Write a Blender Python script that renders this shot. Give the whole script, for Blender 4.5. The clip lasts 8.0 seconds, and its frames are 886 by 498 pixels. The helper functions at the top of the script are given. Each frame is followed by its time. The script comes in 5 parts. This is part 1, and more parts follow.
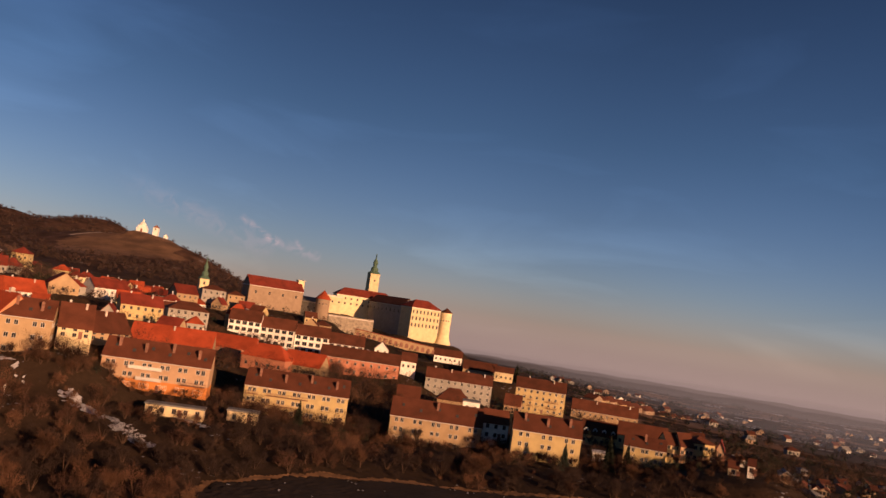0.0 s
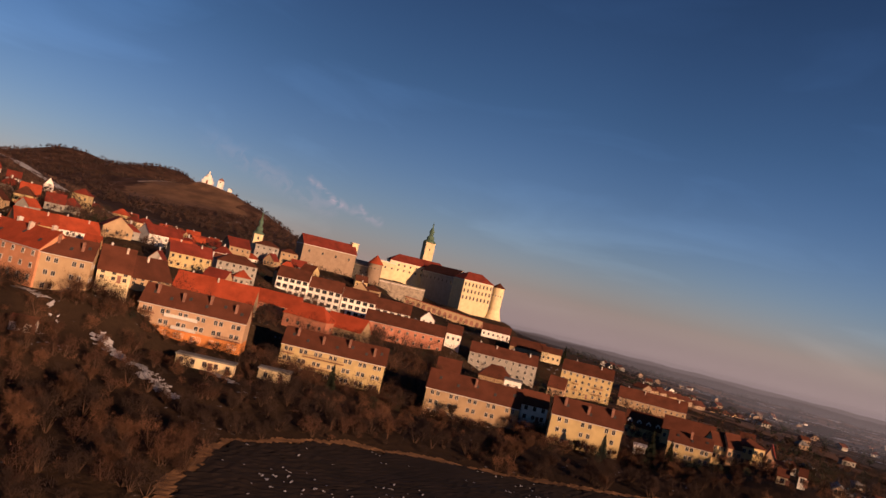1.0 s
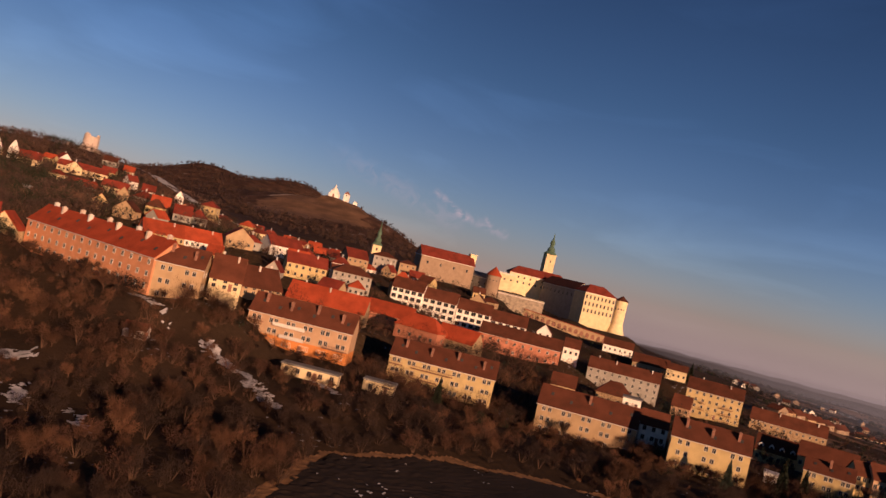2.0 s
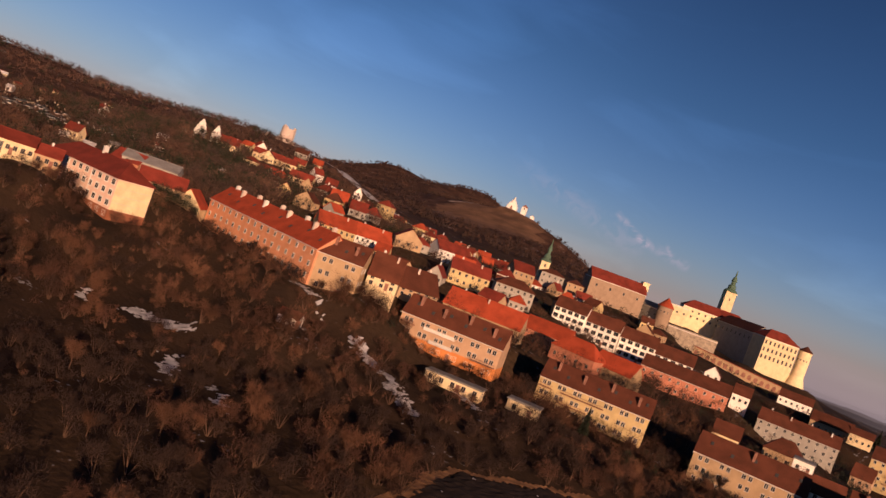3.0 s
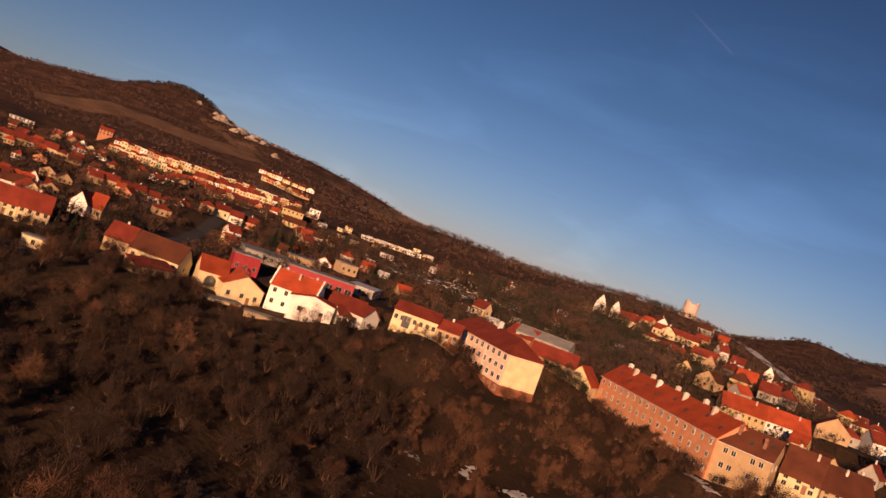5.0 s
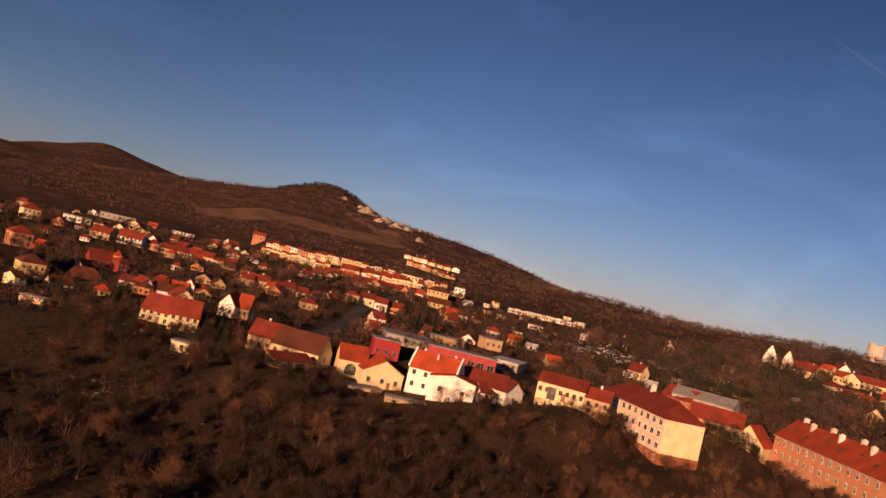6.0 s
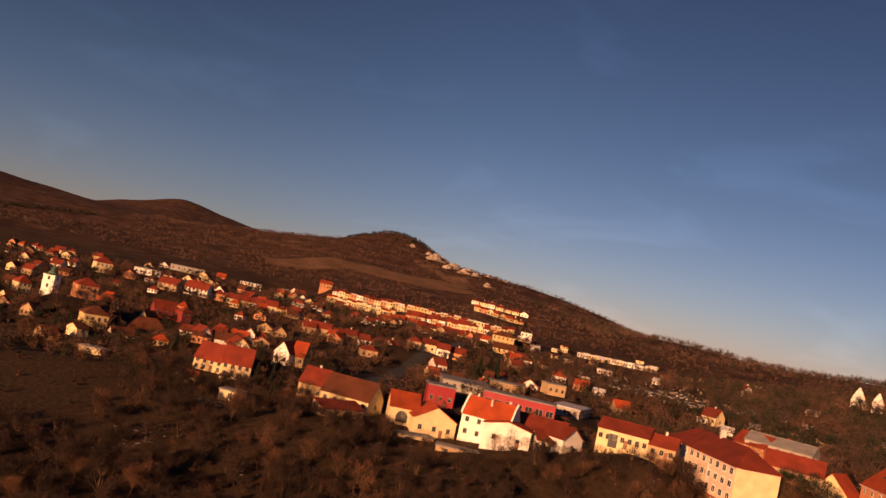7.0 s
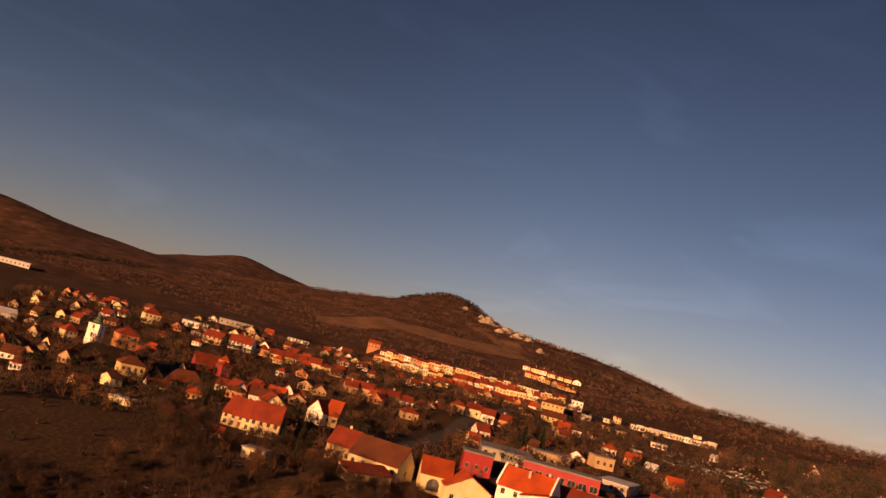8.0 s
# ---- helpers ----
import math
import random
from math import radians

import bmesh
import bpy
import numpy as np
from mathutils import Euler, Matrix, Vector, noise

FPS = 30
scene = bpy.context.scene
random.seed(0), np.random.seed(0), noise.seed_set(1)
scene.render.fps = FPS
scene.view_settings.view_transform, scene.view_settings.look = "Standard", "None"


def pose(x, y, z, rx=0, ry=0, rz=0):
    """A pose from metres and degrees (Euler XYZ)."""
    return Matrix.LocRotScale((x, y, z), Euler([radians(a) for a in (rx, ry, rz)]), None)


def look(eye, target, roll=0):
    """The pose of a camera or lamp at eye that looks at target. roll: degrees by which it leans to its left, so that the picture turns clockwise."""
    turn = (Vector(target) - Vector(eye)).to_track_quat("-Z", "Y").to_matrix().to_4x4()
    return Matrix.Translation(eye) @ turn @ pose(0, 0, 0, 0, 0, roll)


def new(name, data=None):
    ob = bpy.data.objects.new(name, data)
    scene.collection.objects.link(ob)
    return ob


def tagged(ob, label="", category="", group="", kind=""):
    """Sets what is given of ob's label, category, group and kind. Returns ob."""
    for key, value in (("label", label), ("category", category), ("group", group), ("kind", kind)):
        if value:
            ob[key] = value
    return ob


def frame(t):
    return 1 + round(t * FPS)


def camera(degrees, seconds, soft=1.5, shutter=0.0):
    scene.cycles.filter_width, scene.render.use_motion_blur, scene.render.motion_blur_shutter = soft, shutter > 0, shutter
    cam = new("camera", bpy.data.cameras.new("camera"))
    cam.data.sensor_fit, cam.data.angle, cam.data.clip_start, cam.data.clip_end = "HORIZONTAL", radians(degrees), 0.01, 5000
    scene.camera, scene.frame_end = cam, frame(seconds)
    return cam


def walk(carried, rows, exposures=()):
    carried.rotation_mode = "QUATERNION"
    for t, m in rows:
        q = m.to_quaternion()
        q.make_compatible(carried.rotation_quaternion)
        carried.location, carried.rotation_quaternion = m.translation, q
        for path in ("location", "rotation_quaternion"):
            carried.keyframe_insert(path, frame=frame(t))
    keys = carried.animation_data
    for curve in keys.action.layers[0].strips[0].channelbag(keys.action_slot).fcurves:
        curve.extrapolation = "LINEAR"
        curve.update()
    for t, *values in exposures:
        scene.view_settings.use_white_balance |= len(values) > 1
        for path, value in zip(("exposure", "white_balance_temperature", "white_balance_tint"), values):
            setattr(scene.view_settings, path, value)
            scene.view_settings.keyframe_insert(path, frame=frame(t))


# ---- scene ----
cam = camera(55.82, 8.0)
PATH = [
    (0.0, (1.89, -2.59, 68.97), (-7.24, 96.72, 76.42), 8.65),
    (0.5, (3.19, 3.24, 69.28), (-8.76, 102.43, 73.68), 13.03),
    (1.0, (4.72, 8.73, 69.49), (-10.93, 107.46, 72.39), 13.32),
    (1.5, (6.82, 13.77, 69.57), (-14.64, 111.40, 72.55), 12.78),
    (1.7, (7.44, 15.78, 69.67), (-17.20, 112.67, 71.86), 13.10),
    (2.8, (7.83, 27.25, 70.71), (-37.66, 116.27, 68.27), 17.59),
    (3.0, (7.49, 29.23, 70.89), (-41.35, 116.42, 67.42), 19.82),
    (3.5, (5.69, 33.65, 71.29), (-52.21, 115.14, 68.54), 22.61),
    (4.0, (3.34, 37.17, 71.56), (-65.43, 109.78, 72.00), 21.76),
    (4.2, (2.37, 38.48, 71.66), (-70.23, 107.23, 72.91), 21.81),
    (5.3, (-2.77, 46.10, 72.31), (-91.00, 93.16, 72.15), 18.70),
    (5.5, (-3.48, 47.71, 72.51), (-92.97, 92.35, 72.85), 18.16),
    (6.0, (-4.71, 52.59, 73.05), (-98.75, 86.44, 76.28), 13.50),
    (6.5, (-6.55, 57.57, 73.33), (-102.84, 84.06, 78.53), 12.53),
    (7.0, (-9.96, 61.81, 73.35), (-106.69, 86.26, 80.07), 12.36),
    (7.5, (-15.14, 65.90, 73.42), (-112.56, 86.31, 83.12), 13.31),
    (8.0, (-20.88, 69.98, 73.44), (-118.78, 86.07, 85.98), 14.48),
]
EXPOSURES = [(0.0, 0.43, 6350, 24), (0.5, 0.38, 6250, 23), (1.0, 0.36, 5850, 22), (1.5, 0.35, 6120, 26), (3.0, 0.42, 5550, 22), (3.5, 0.50, 5550, 21), (4.0, 0.48, 6150, 23), (5.5, 0.52, 6150, 26), (6.5, 0.54, 7000, 33), (7.0, 0.54, 7550, 34), (7.5, 0.54, 7700, 34), (8.0, 0.56, 9000, 38)]
walk(cam, [(t, look(eye, target, roll)) for t, eye, target, roll in PATH], EXPOSURES)

# ---- daylight: a low sun behind the camera's right shoulder ----
SUN_DIR = Vector((0.72, -0.67, 0.19)).normalized()
world = bpy.data.worlds.new("sky")
scene.world = world
world.use_nodes = True
wn, wl = world.node_tree.nodes, world.node_tree.links
sky = wn.new("ShaderNodeTexSky")
sky.sky_type = "NISHITA"
sky.sun_disc = False
sky.sun_elevation = math.asin(SUN_DIR.z)
sky.sun_rotation = math.atan2(SUN_DIR.x, SUN_DIR.y)
sky.air_density, sky.dust_density, sky.ozone_density = 1.0, 0.1, 4.0
wn["Background"].inputs["Strength"].default_value = 0.069
# the air is thickest near the horizon, so the sky pales towards it
coords, parts, pale, tinted = wn.new("ShaderNodeTexCoord"), wn.new("ShaderNodeSeparateXYZ"), wn.new("ShaderNodeValToRGB"), wn.new("ShaderNodeVectorMath")
wl.new(coords.outputs["Generated"], parts.inputs[0])
wl.new(parts.outputs["Z"], pale.inputs["Fac"])
pale.color_ramp.elements[0].color, pale.color_ramp.elements[1].color = (0.87, 0.71, 0.80, 1), (0.12, 0.13, 0.16, 1)
for spot, colour in ((0.06, (0.75, 0.67, 0.74, 1)), (0.22, (0.495, 0.505, 0.535, 1)), (0.45, (0.32, 0.332, 0.362, 1)), (0.62, (0.205, 0.220, 0.253, 1))):
    pale.color_ramp.elements.new(spot).color = colour
tinted.operation = "MULTIPLY"
wl.new(sky.outputs[0], tinted.inputs[0])
wl.new(pale.outputs["Color"], tinted.inputs[1])
# thin high cloud, drawn out along the sky
stretch, wisps, veil, bright = wn.new("ShaderNodeMapping"), wn.new("ShaderNodeTexNoise"), wn.new("ShaderNodeMapRange"), wn.new("ShaderNodeVectorMath")
stretch.inputs["Scale"].default_value = (2.2, 2.6, 9.0)
stretch.inputs["Rotation"].default_value = (0.25, 0.1, 0.4)
wisps.inputs["Scale"].default_value, wisps.inputs["Detail"].default_value, wisps.inputs["Distortion"].default_value = 1.6, 7.0, 0.6
veil.inputs["From Min"].default_value, veil.inputs["From Max"].default_value = 0.52, 0.78
veil.inputs["To Min"].default_value, veil.inputs["To Max"].default_value = 1.0, 1.22
wl.new(coords.outputs["Generated"], stretch.inputs["Vector"])
wl.new(stretch.outputs[0], wisps.inputs["Vector"])
wl.new(wisps.outputs["Fac"], veil.inputs["Value"])
bright.operation = "SCALE"
wl.new(tinted.outputs[0], bright.inputs[0])
wl.new(veil.outputs["Result"], bright.inputs["Scale"])


def sky_node(kind, operation, *values):
    """A maths node of the sky; values are sockets, numbers or vectors."""
    node = wn.new(kind)
    if operation:
        node.operation = operation
    for k, value in enumerate(values):
        if isinstance(value, bpy.types.NodeSocket):
            wl.new(value, node.inputs[k])
        else:
            node.inputs[k].default_value = value
    return node


def along(vector):
    return sky_node("ShaderNodeVectorMath", "DOT_PRODUCT", coords.outputs["Generated"], vector).outputs["Value"]


def sky_range(value, a, b, lo=0.0, hi=1.0, soft=True):
    node = sky_node("ShaderNodeMapRange", "", value, a, b, lo, hi)
    node.interpolation_type = "SMOOTHSTEP" if soft else "LINEAR"
    return node.outputs["Result"]


def streak(head, tail, core, edge, fade):
    """A soft band of cloud from head to tail, both directions in the sky."""
    head, tail = Vector(head).normalized(), Vector(tail).normalized()
    way = (tail - head).normalized()
    off = sky_node("ShaderNodeMath", "ABSOLUTE", along(head.cross(tail).normalized()))
    band = sky_node("ShaderNodeMath", "MULTIPLY", sky_range(off.outputs[0], core, edge, 1.0, 0.0), sky_range(along(way), head.dot(way) - fade, head.dot(way) + fade))
    return sky_node("ShaderNodeMath", "MULTIPLY", band.outputs[0], sky_range(along(way), tail.dot(way), tail.dot(way) + fade * 0.5, 1.0, 0.0)).outputs[0]


# threads of cirrus over the castle hill, and the short trail of a plane
tuft = sky_node("ShaderNodeMapping", "", coords.outputs["Generated"])
tuft.inputs["Scale"].default_value = (40.0, 12.0, 40.0)
threads = sky_node("ShaderNodeTexNoise", "", tuft.outputs[0])
threads.inputs["Scale"].default_value, threads.inputs["Detail"].default_value, threads.inputs["Distortion"].default_value = 1.6, 6.0, 1.5
torn = sky_range(threads.outputs["Fac"], 0.34, 0.66)
cloud = 0.0
for head, tail, core, edge, fade, much in (((-0.323, 0.944, 0.074), (-0.283, 0.958, 0.050), 0.0, 0.0065, 0.006, 0.62), ((-0.300, 0.952, 0.056), (-0.235, 0.970, 0.042), 0.0, 0.009, 0.012, 0.36),
                                           ((-0.262, 0.963, 0.058), (-0.252, 0.966, 0.044), 0.0, 0.004, 0.004, 0.36), ((-0.42, 0.90, 0.085), (-0.30, 0.952, 0.045), 0.0, 0.020, 0.05, 0.22)):
    shape = sky_node("ShaderNodeMath", "MULTIPLY", streak(head, tail, core, edge, fade), torn)
    cloud = sky_node("ShaderNodeMath", "MULTIPLY_ADD", shape.outputs[0], much, cloud).outputs[0]
cloud = sky_node("ShaderNodeMath", "MULTIPLY_ADD", streak((-0.7000, 0.6290, 0.3383), (-0.6735, 0.6700, 0.3125), 0.0004, 0.0020, 0.02), 0.05, cloud)
white = sky_node("ShaderNodeMix", "")
white.data_type = "RGBA"
wl.new(cloud.outputs[0], white.inputs["Factor"])
# the sky deepens away from the sun's side and again across it
turn = wn.new("ShaderNodeValToRGB")
turn.color_ramp.interpolation = "EASE"
turn.color_ramp.elements[0].color, turn.color_ramp.elements[1].color = (0.74, 0.75, 0.78, 1), (1.18, 1.18, 1.18, 1)
for spot, shade in ((0.10, 0.78), (0.27, 1.0), (0.52, 1.0), (0.70, 0.84), (0.83, 0.94), (0.94, 1.18)):
    turn.color_ramp.elements.new(spot).color = (shade, shade, shade, 1)
wl.new(sky_range(along(Vector((math.sin(radians(49)), math.cos(radians(49)), 0))), -1.0, 1.0, soft=False), turn.inputs["Fac"])
turned = sky_node("ShaderNodeVectorMath", "MULTIPLY", bright.outputs[0], turn.outputs["Color"])
wl.new(turned.outputs[0], white.inputs["A"])
white.inputs["B"].default_value = (5.2, 4.3, 4.2, 1)
wl.new(white.outputs["Result"], wn["Background"].inputs[0])

sun_data = bpy.data.lights.new("sun", "SUN")
sun_data.energy, sun_data.angle, sun_data.color = 5.0, radians(0.6), (1.0, 0.555, 0.265)
sun = new("sun", sun_data)
sun.matrix_world = look(SUN_DIR * 1000, (0, 0, 0))


# ---- materials ----
def material(name, colour, rough=0.85, vary=0.25, scale=0.4, fine=6.0, bump=0.3, metal=0.0, second=None, random_value=0.12):
    """A surface with two scales of variation, fine relief and a shift of tone from piece to piece."""
    m = bpy.data.materials.new(name)
    m.use_nodes = True
    n, l = m.node_tree.nodes, m.node_tree.links
    bsdf = n["Principled BSDF"]
    bsdf.inputs["Roughness"].default_value = rough
    bsdf.inputs["Metallic"].default_value = metal
    bsdf.inputs["Specular IOR Level"].default_value = 0.25
    where = n.new("ShaderNodeNewGeometry")
    big, small = n.new("ShaderNodeTexNoise"), n.new("ShaderNodeTexNoise")
    for tex, s, d in ((big, scale, 4), (small, fine, 3)):
        tex.inputs["Scale"].default_value = s
        tex.inputs["Detail"].default_value = d
        l.new(where.outputs["Position"], tex.inputs["Vector"])
    mixed = n.new("ShaderNodeMix")
    mixed.data_type = "RGBA"
    dark = second or tuple(c * (1 - vary) for c in colour)
    lite = tuple(min(1, c * (1 + vary * 0.6)) for c in colour)
    mixed.inputs["A"].default_value = (*dark, 1)
    mixed.inputs["B"].default_value = (*lite, 1)
    ramp = n.new("ShaderNodeMapRange")
    ramp.inputs["From Min"].default_value, ramp.inputs["From Max"].default_value = 0.32, 0.68
    l.new(big.outputs["Fac"], ramp.inputs["Value"])
    l.new(ramp.outputs["Result"], mixed.inputs["Factor"])
    tone = n.new("ShaderNodeHueSaturation")
    l.new(mixed.outputs["Result"], tone.inputs["Color"])
    info = n.new("ShaderNodeObjectInfo")
    add = n.new("ShaderNodeMapRange")
    add.inputs["To Min"].default_value, add.inputs["To Max"].default_value = 1 - random_value, 1 + random_value
    l.new(info.outputs["Random"], add.inputs["Value"])
    grain = n.new("ShaderNodeMapRange")
    grain.inputs["To Min"].default_value, grain.inputs["To Max"].default_value = 1 - vary * 0.7, 1 + vary * 0.7
    l.new(small.outputs["Fac"], grain.inputs["Value"])
    times = n.new("ShaderNodeMath")
    times.operation = "MULTIPLY"
    l.new(add.outputs["Result"], times.inputs[0])
    l.new(grain.outputs["Result"], times.inputs[1])
    l.new(times.outputs[0], tone.inputs["Value"])
    l.new(tone.outputs["Color"], bsdf.inputs["Base Color"])
    if bump:
        b = n.new("ShaderNodeBump")
        b.inputs["Strength"].default_value = bump
        b.inputs["Distance"].default_value = 0.05
        l.new(small.outputs["Fac"], b.inputs["Height"])
        l.new(b.outputs["Normal"], bsdf.inputs["Normal"])
    return m


M = {}
for key, colour in {
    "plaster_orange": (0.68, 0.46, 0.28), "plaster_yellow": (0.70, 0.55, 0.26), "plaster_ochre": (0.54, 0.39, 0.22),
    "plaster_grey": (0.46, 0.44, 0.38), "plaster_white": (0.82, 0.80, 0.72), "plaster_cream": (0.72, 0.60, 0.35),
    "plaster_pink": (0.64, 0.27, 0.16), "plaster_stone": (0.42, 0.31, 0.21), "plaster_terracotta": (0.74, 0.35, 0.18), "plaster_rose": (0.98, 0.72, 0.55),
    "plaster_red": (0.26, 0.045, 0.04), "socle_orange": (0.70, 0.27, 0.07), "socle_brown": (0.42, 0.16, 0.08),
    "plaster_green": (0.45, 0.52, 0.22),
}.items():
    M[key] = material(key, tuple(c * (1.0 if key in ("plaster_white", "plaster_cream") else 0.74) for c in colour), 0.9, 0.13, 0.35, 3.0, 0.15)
for key, colour in {"tile_brown": (0.100, 0.033, 0.017), "tile_red": (0.185, 0.033, 0.018), "tile_orange": (0.33, 0.058, 0.019)}.items():
    M[key] = material(key, colour, 0.85, 0.26, 0.22, 2.5, 0.5, second=tuple(c * 0.74 for c in colour), random_value=0.2)
M["metal_red"] = material("metal_red", (0.30, 0.035, 0.04), 0.5, 0.1, 0.5, 3.0, 0.1)
M["roof_grey"] = material("roof_grey", (0.20, 0.20, 0.20), 0.8, 0.25, 0.3, 3.0, 0.2)
M["roof_light"] = material("roof_light", (0.55, 0.56, 0.58), 0.6, 0.15, 0.3, 3.0, 0.1)
M["render_grey"] = material("render_grey", (0.62, 0.60, 0.55), 0.9, 0.1, 0.6, 5.0, 0.1)
M["chimney"] = material("chimney", (0.60, 0.50, 0.42), 0.9, 0.3, 1.2, 6.0, 0.3)
M["brick_dark"] = material("brick_dark", (0.26, 0.13, 0.09), 0.9, 0.3, 1.2, 6.0, 0.3)
M["frame_white"] = material("frame_white", (0.66, 0.63, 0.57), 0.6, 0.08, 1.0, 6.0, 0.05)
M["frame_wood"] = material("frame_wood", (0.40, 0.36, 0.31), 0.6, 0.1, 1.0, 6.0, 0.05)
M["dark_metal"] = material("dark_metal", (0.05, 0.05, 0.05), 0.5, 0.1, 1.0, 6.0, 0.05)
M["copper"] = material("copper", (0.085, 0.15, 0.105), 0.7, 0.3, 0.7, 4.0, 0.2)
M["stone"] = material("stone", (0.33, 0.28, 0.21), 0.95, 0.35, 0.5, 3.0, 0.7)
M["rock"] = material("rock", (0.36, 0.30, 0.24), 0.95, 0.4, 0.15, 1.5, 0.8)
M["bark"] = material("bark", (0.10, 0.062, 0.040), 0.95, 0.3, 1.0, 5.0, 0.4)
# wide swings of tone paint lit crowns and shaded gaps into the scrub
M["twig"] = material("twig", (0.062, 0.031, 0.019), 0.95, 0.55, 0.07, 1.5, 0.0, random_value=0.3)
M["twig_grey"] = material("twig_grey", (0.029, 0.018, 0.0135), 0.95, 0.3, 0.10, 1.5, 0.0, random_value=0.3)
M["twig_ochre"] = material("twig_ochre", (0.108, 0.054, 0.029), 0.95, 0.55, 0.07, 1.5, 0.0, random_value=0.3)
# paler copies of the twig colours, with distance haze mixed in
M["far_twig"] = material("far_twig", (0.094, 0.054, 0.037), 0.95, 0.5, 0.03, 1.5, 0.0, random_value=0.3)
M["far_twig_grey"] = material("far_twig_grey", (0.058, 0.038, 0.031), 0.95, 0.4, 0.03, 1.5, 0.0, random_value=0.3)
M["needle"] = material("needle", (0.018, 0.024, 0.013), 0.9, 0.35, 0.4, 3.0, 0.0, random_value=0.25)
M["needle_blue"] = material("needle_blue", (0.05, 0.065, 0.045), 0.9, 0.3, 0.4, 3.0, 0.0)
M["soil"] = material("soil", (0.015, 0.010, 0.0085), 0.95, 0.4, 0.15, 1.2, 1.0)
M["snow"] = material("snow", (0.46, 0.47, 0.50), 0.8, 0.4, 0.35, 2.0, 0.4)
M["path"] = material("path", (0.19, 0.105, 0.050), 0.95, 0.5, 0.2, 2.0, 0.5)
M["meadow"] = material("meadow", (0.135, 0.078, 0.046), 0.95, 0.4, 0.04, 0.5, 0.5)
M["asphalt"] = material("asphalt", (0.055, 0.052, 0.05), 0.85, 0.25, 0.3, 3.0, 0.2)
M["water"] = material("water", (0.05, 0.07, 0.09), 0.15, 0.1, 0.05, 0.5, 0.05)

glass = bpy.data.materials.new("window_glass")
glass.use_nodes = True
g = glass.node_tree.nodes["Principled BSDF"]
g.inputs["Base Color"].default_value = (0.025, 0.028, 0.032, 1)
g.inputs["Roughness"].default_value = 0.12
g.inputs["Specular IOR Level"].default_value = 0.5
M["glass"] = glass


def painted_haze(name, thick, low, high, edge0, edge1):
    """A glowing sheet that paints haze over the far plain: grey near the ground, warmer above, thinning out upwards and
    towards the hills.
    """
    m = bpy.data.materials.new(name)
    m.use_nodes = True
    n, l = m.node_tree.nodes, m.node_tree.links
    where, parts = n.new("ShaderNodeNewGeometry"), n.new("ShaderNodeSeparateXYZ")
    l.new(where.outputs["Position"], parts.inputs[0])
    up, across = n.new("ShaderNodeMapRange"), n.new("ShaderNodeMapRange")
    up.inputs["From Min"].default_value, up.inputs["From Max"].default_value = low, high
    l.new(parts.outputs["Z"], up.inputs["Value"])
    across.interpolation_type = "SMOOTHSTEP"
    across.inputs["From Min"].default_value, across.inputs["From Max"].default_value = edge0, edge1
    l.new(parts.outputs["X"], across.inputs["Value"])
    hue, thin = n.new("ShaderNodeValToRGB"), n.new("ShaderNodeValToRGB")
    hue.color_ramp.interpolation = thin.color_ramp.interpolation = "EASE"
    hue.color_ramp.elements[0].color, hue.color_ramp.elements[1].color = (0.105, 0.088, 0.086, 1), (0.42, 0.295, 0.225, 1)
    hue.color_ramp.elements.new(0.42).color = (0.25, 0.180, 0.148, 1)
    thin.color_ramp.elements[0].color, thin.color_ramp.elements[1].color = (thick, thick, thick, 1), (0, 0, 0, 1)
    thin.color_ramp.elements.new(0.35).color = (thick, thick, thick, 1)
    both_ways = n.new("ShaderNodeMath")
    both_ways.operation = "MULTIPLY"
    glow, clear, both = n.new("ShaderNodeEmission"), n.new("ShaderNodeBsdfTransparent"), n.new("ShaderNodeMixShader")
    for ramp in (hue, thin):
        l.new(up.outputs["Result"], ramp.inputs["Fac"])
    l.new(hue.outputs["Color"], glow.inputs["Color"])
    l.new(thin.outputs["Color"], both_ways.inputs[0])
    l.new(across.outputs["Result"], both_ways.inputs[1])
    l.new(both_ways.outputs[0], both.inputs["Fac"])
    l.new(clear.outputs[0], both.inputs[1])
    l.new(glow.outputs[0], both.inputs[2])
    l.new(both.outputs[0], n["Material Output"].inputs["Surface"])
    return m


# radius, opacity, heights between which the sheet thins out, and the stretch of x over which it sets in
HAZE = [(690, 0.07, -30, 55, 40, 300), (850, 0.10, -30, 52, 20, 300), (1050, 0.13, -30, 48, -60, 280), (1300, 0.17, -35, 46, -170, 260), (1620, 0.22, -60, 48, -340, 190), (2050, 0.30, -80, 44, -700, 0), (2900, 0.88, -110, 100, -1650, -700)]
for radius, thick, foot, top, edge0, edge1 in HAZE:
    M["haze", radius] = painted_haze("haze", thick, foot, top, edge0, edge1)


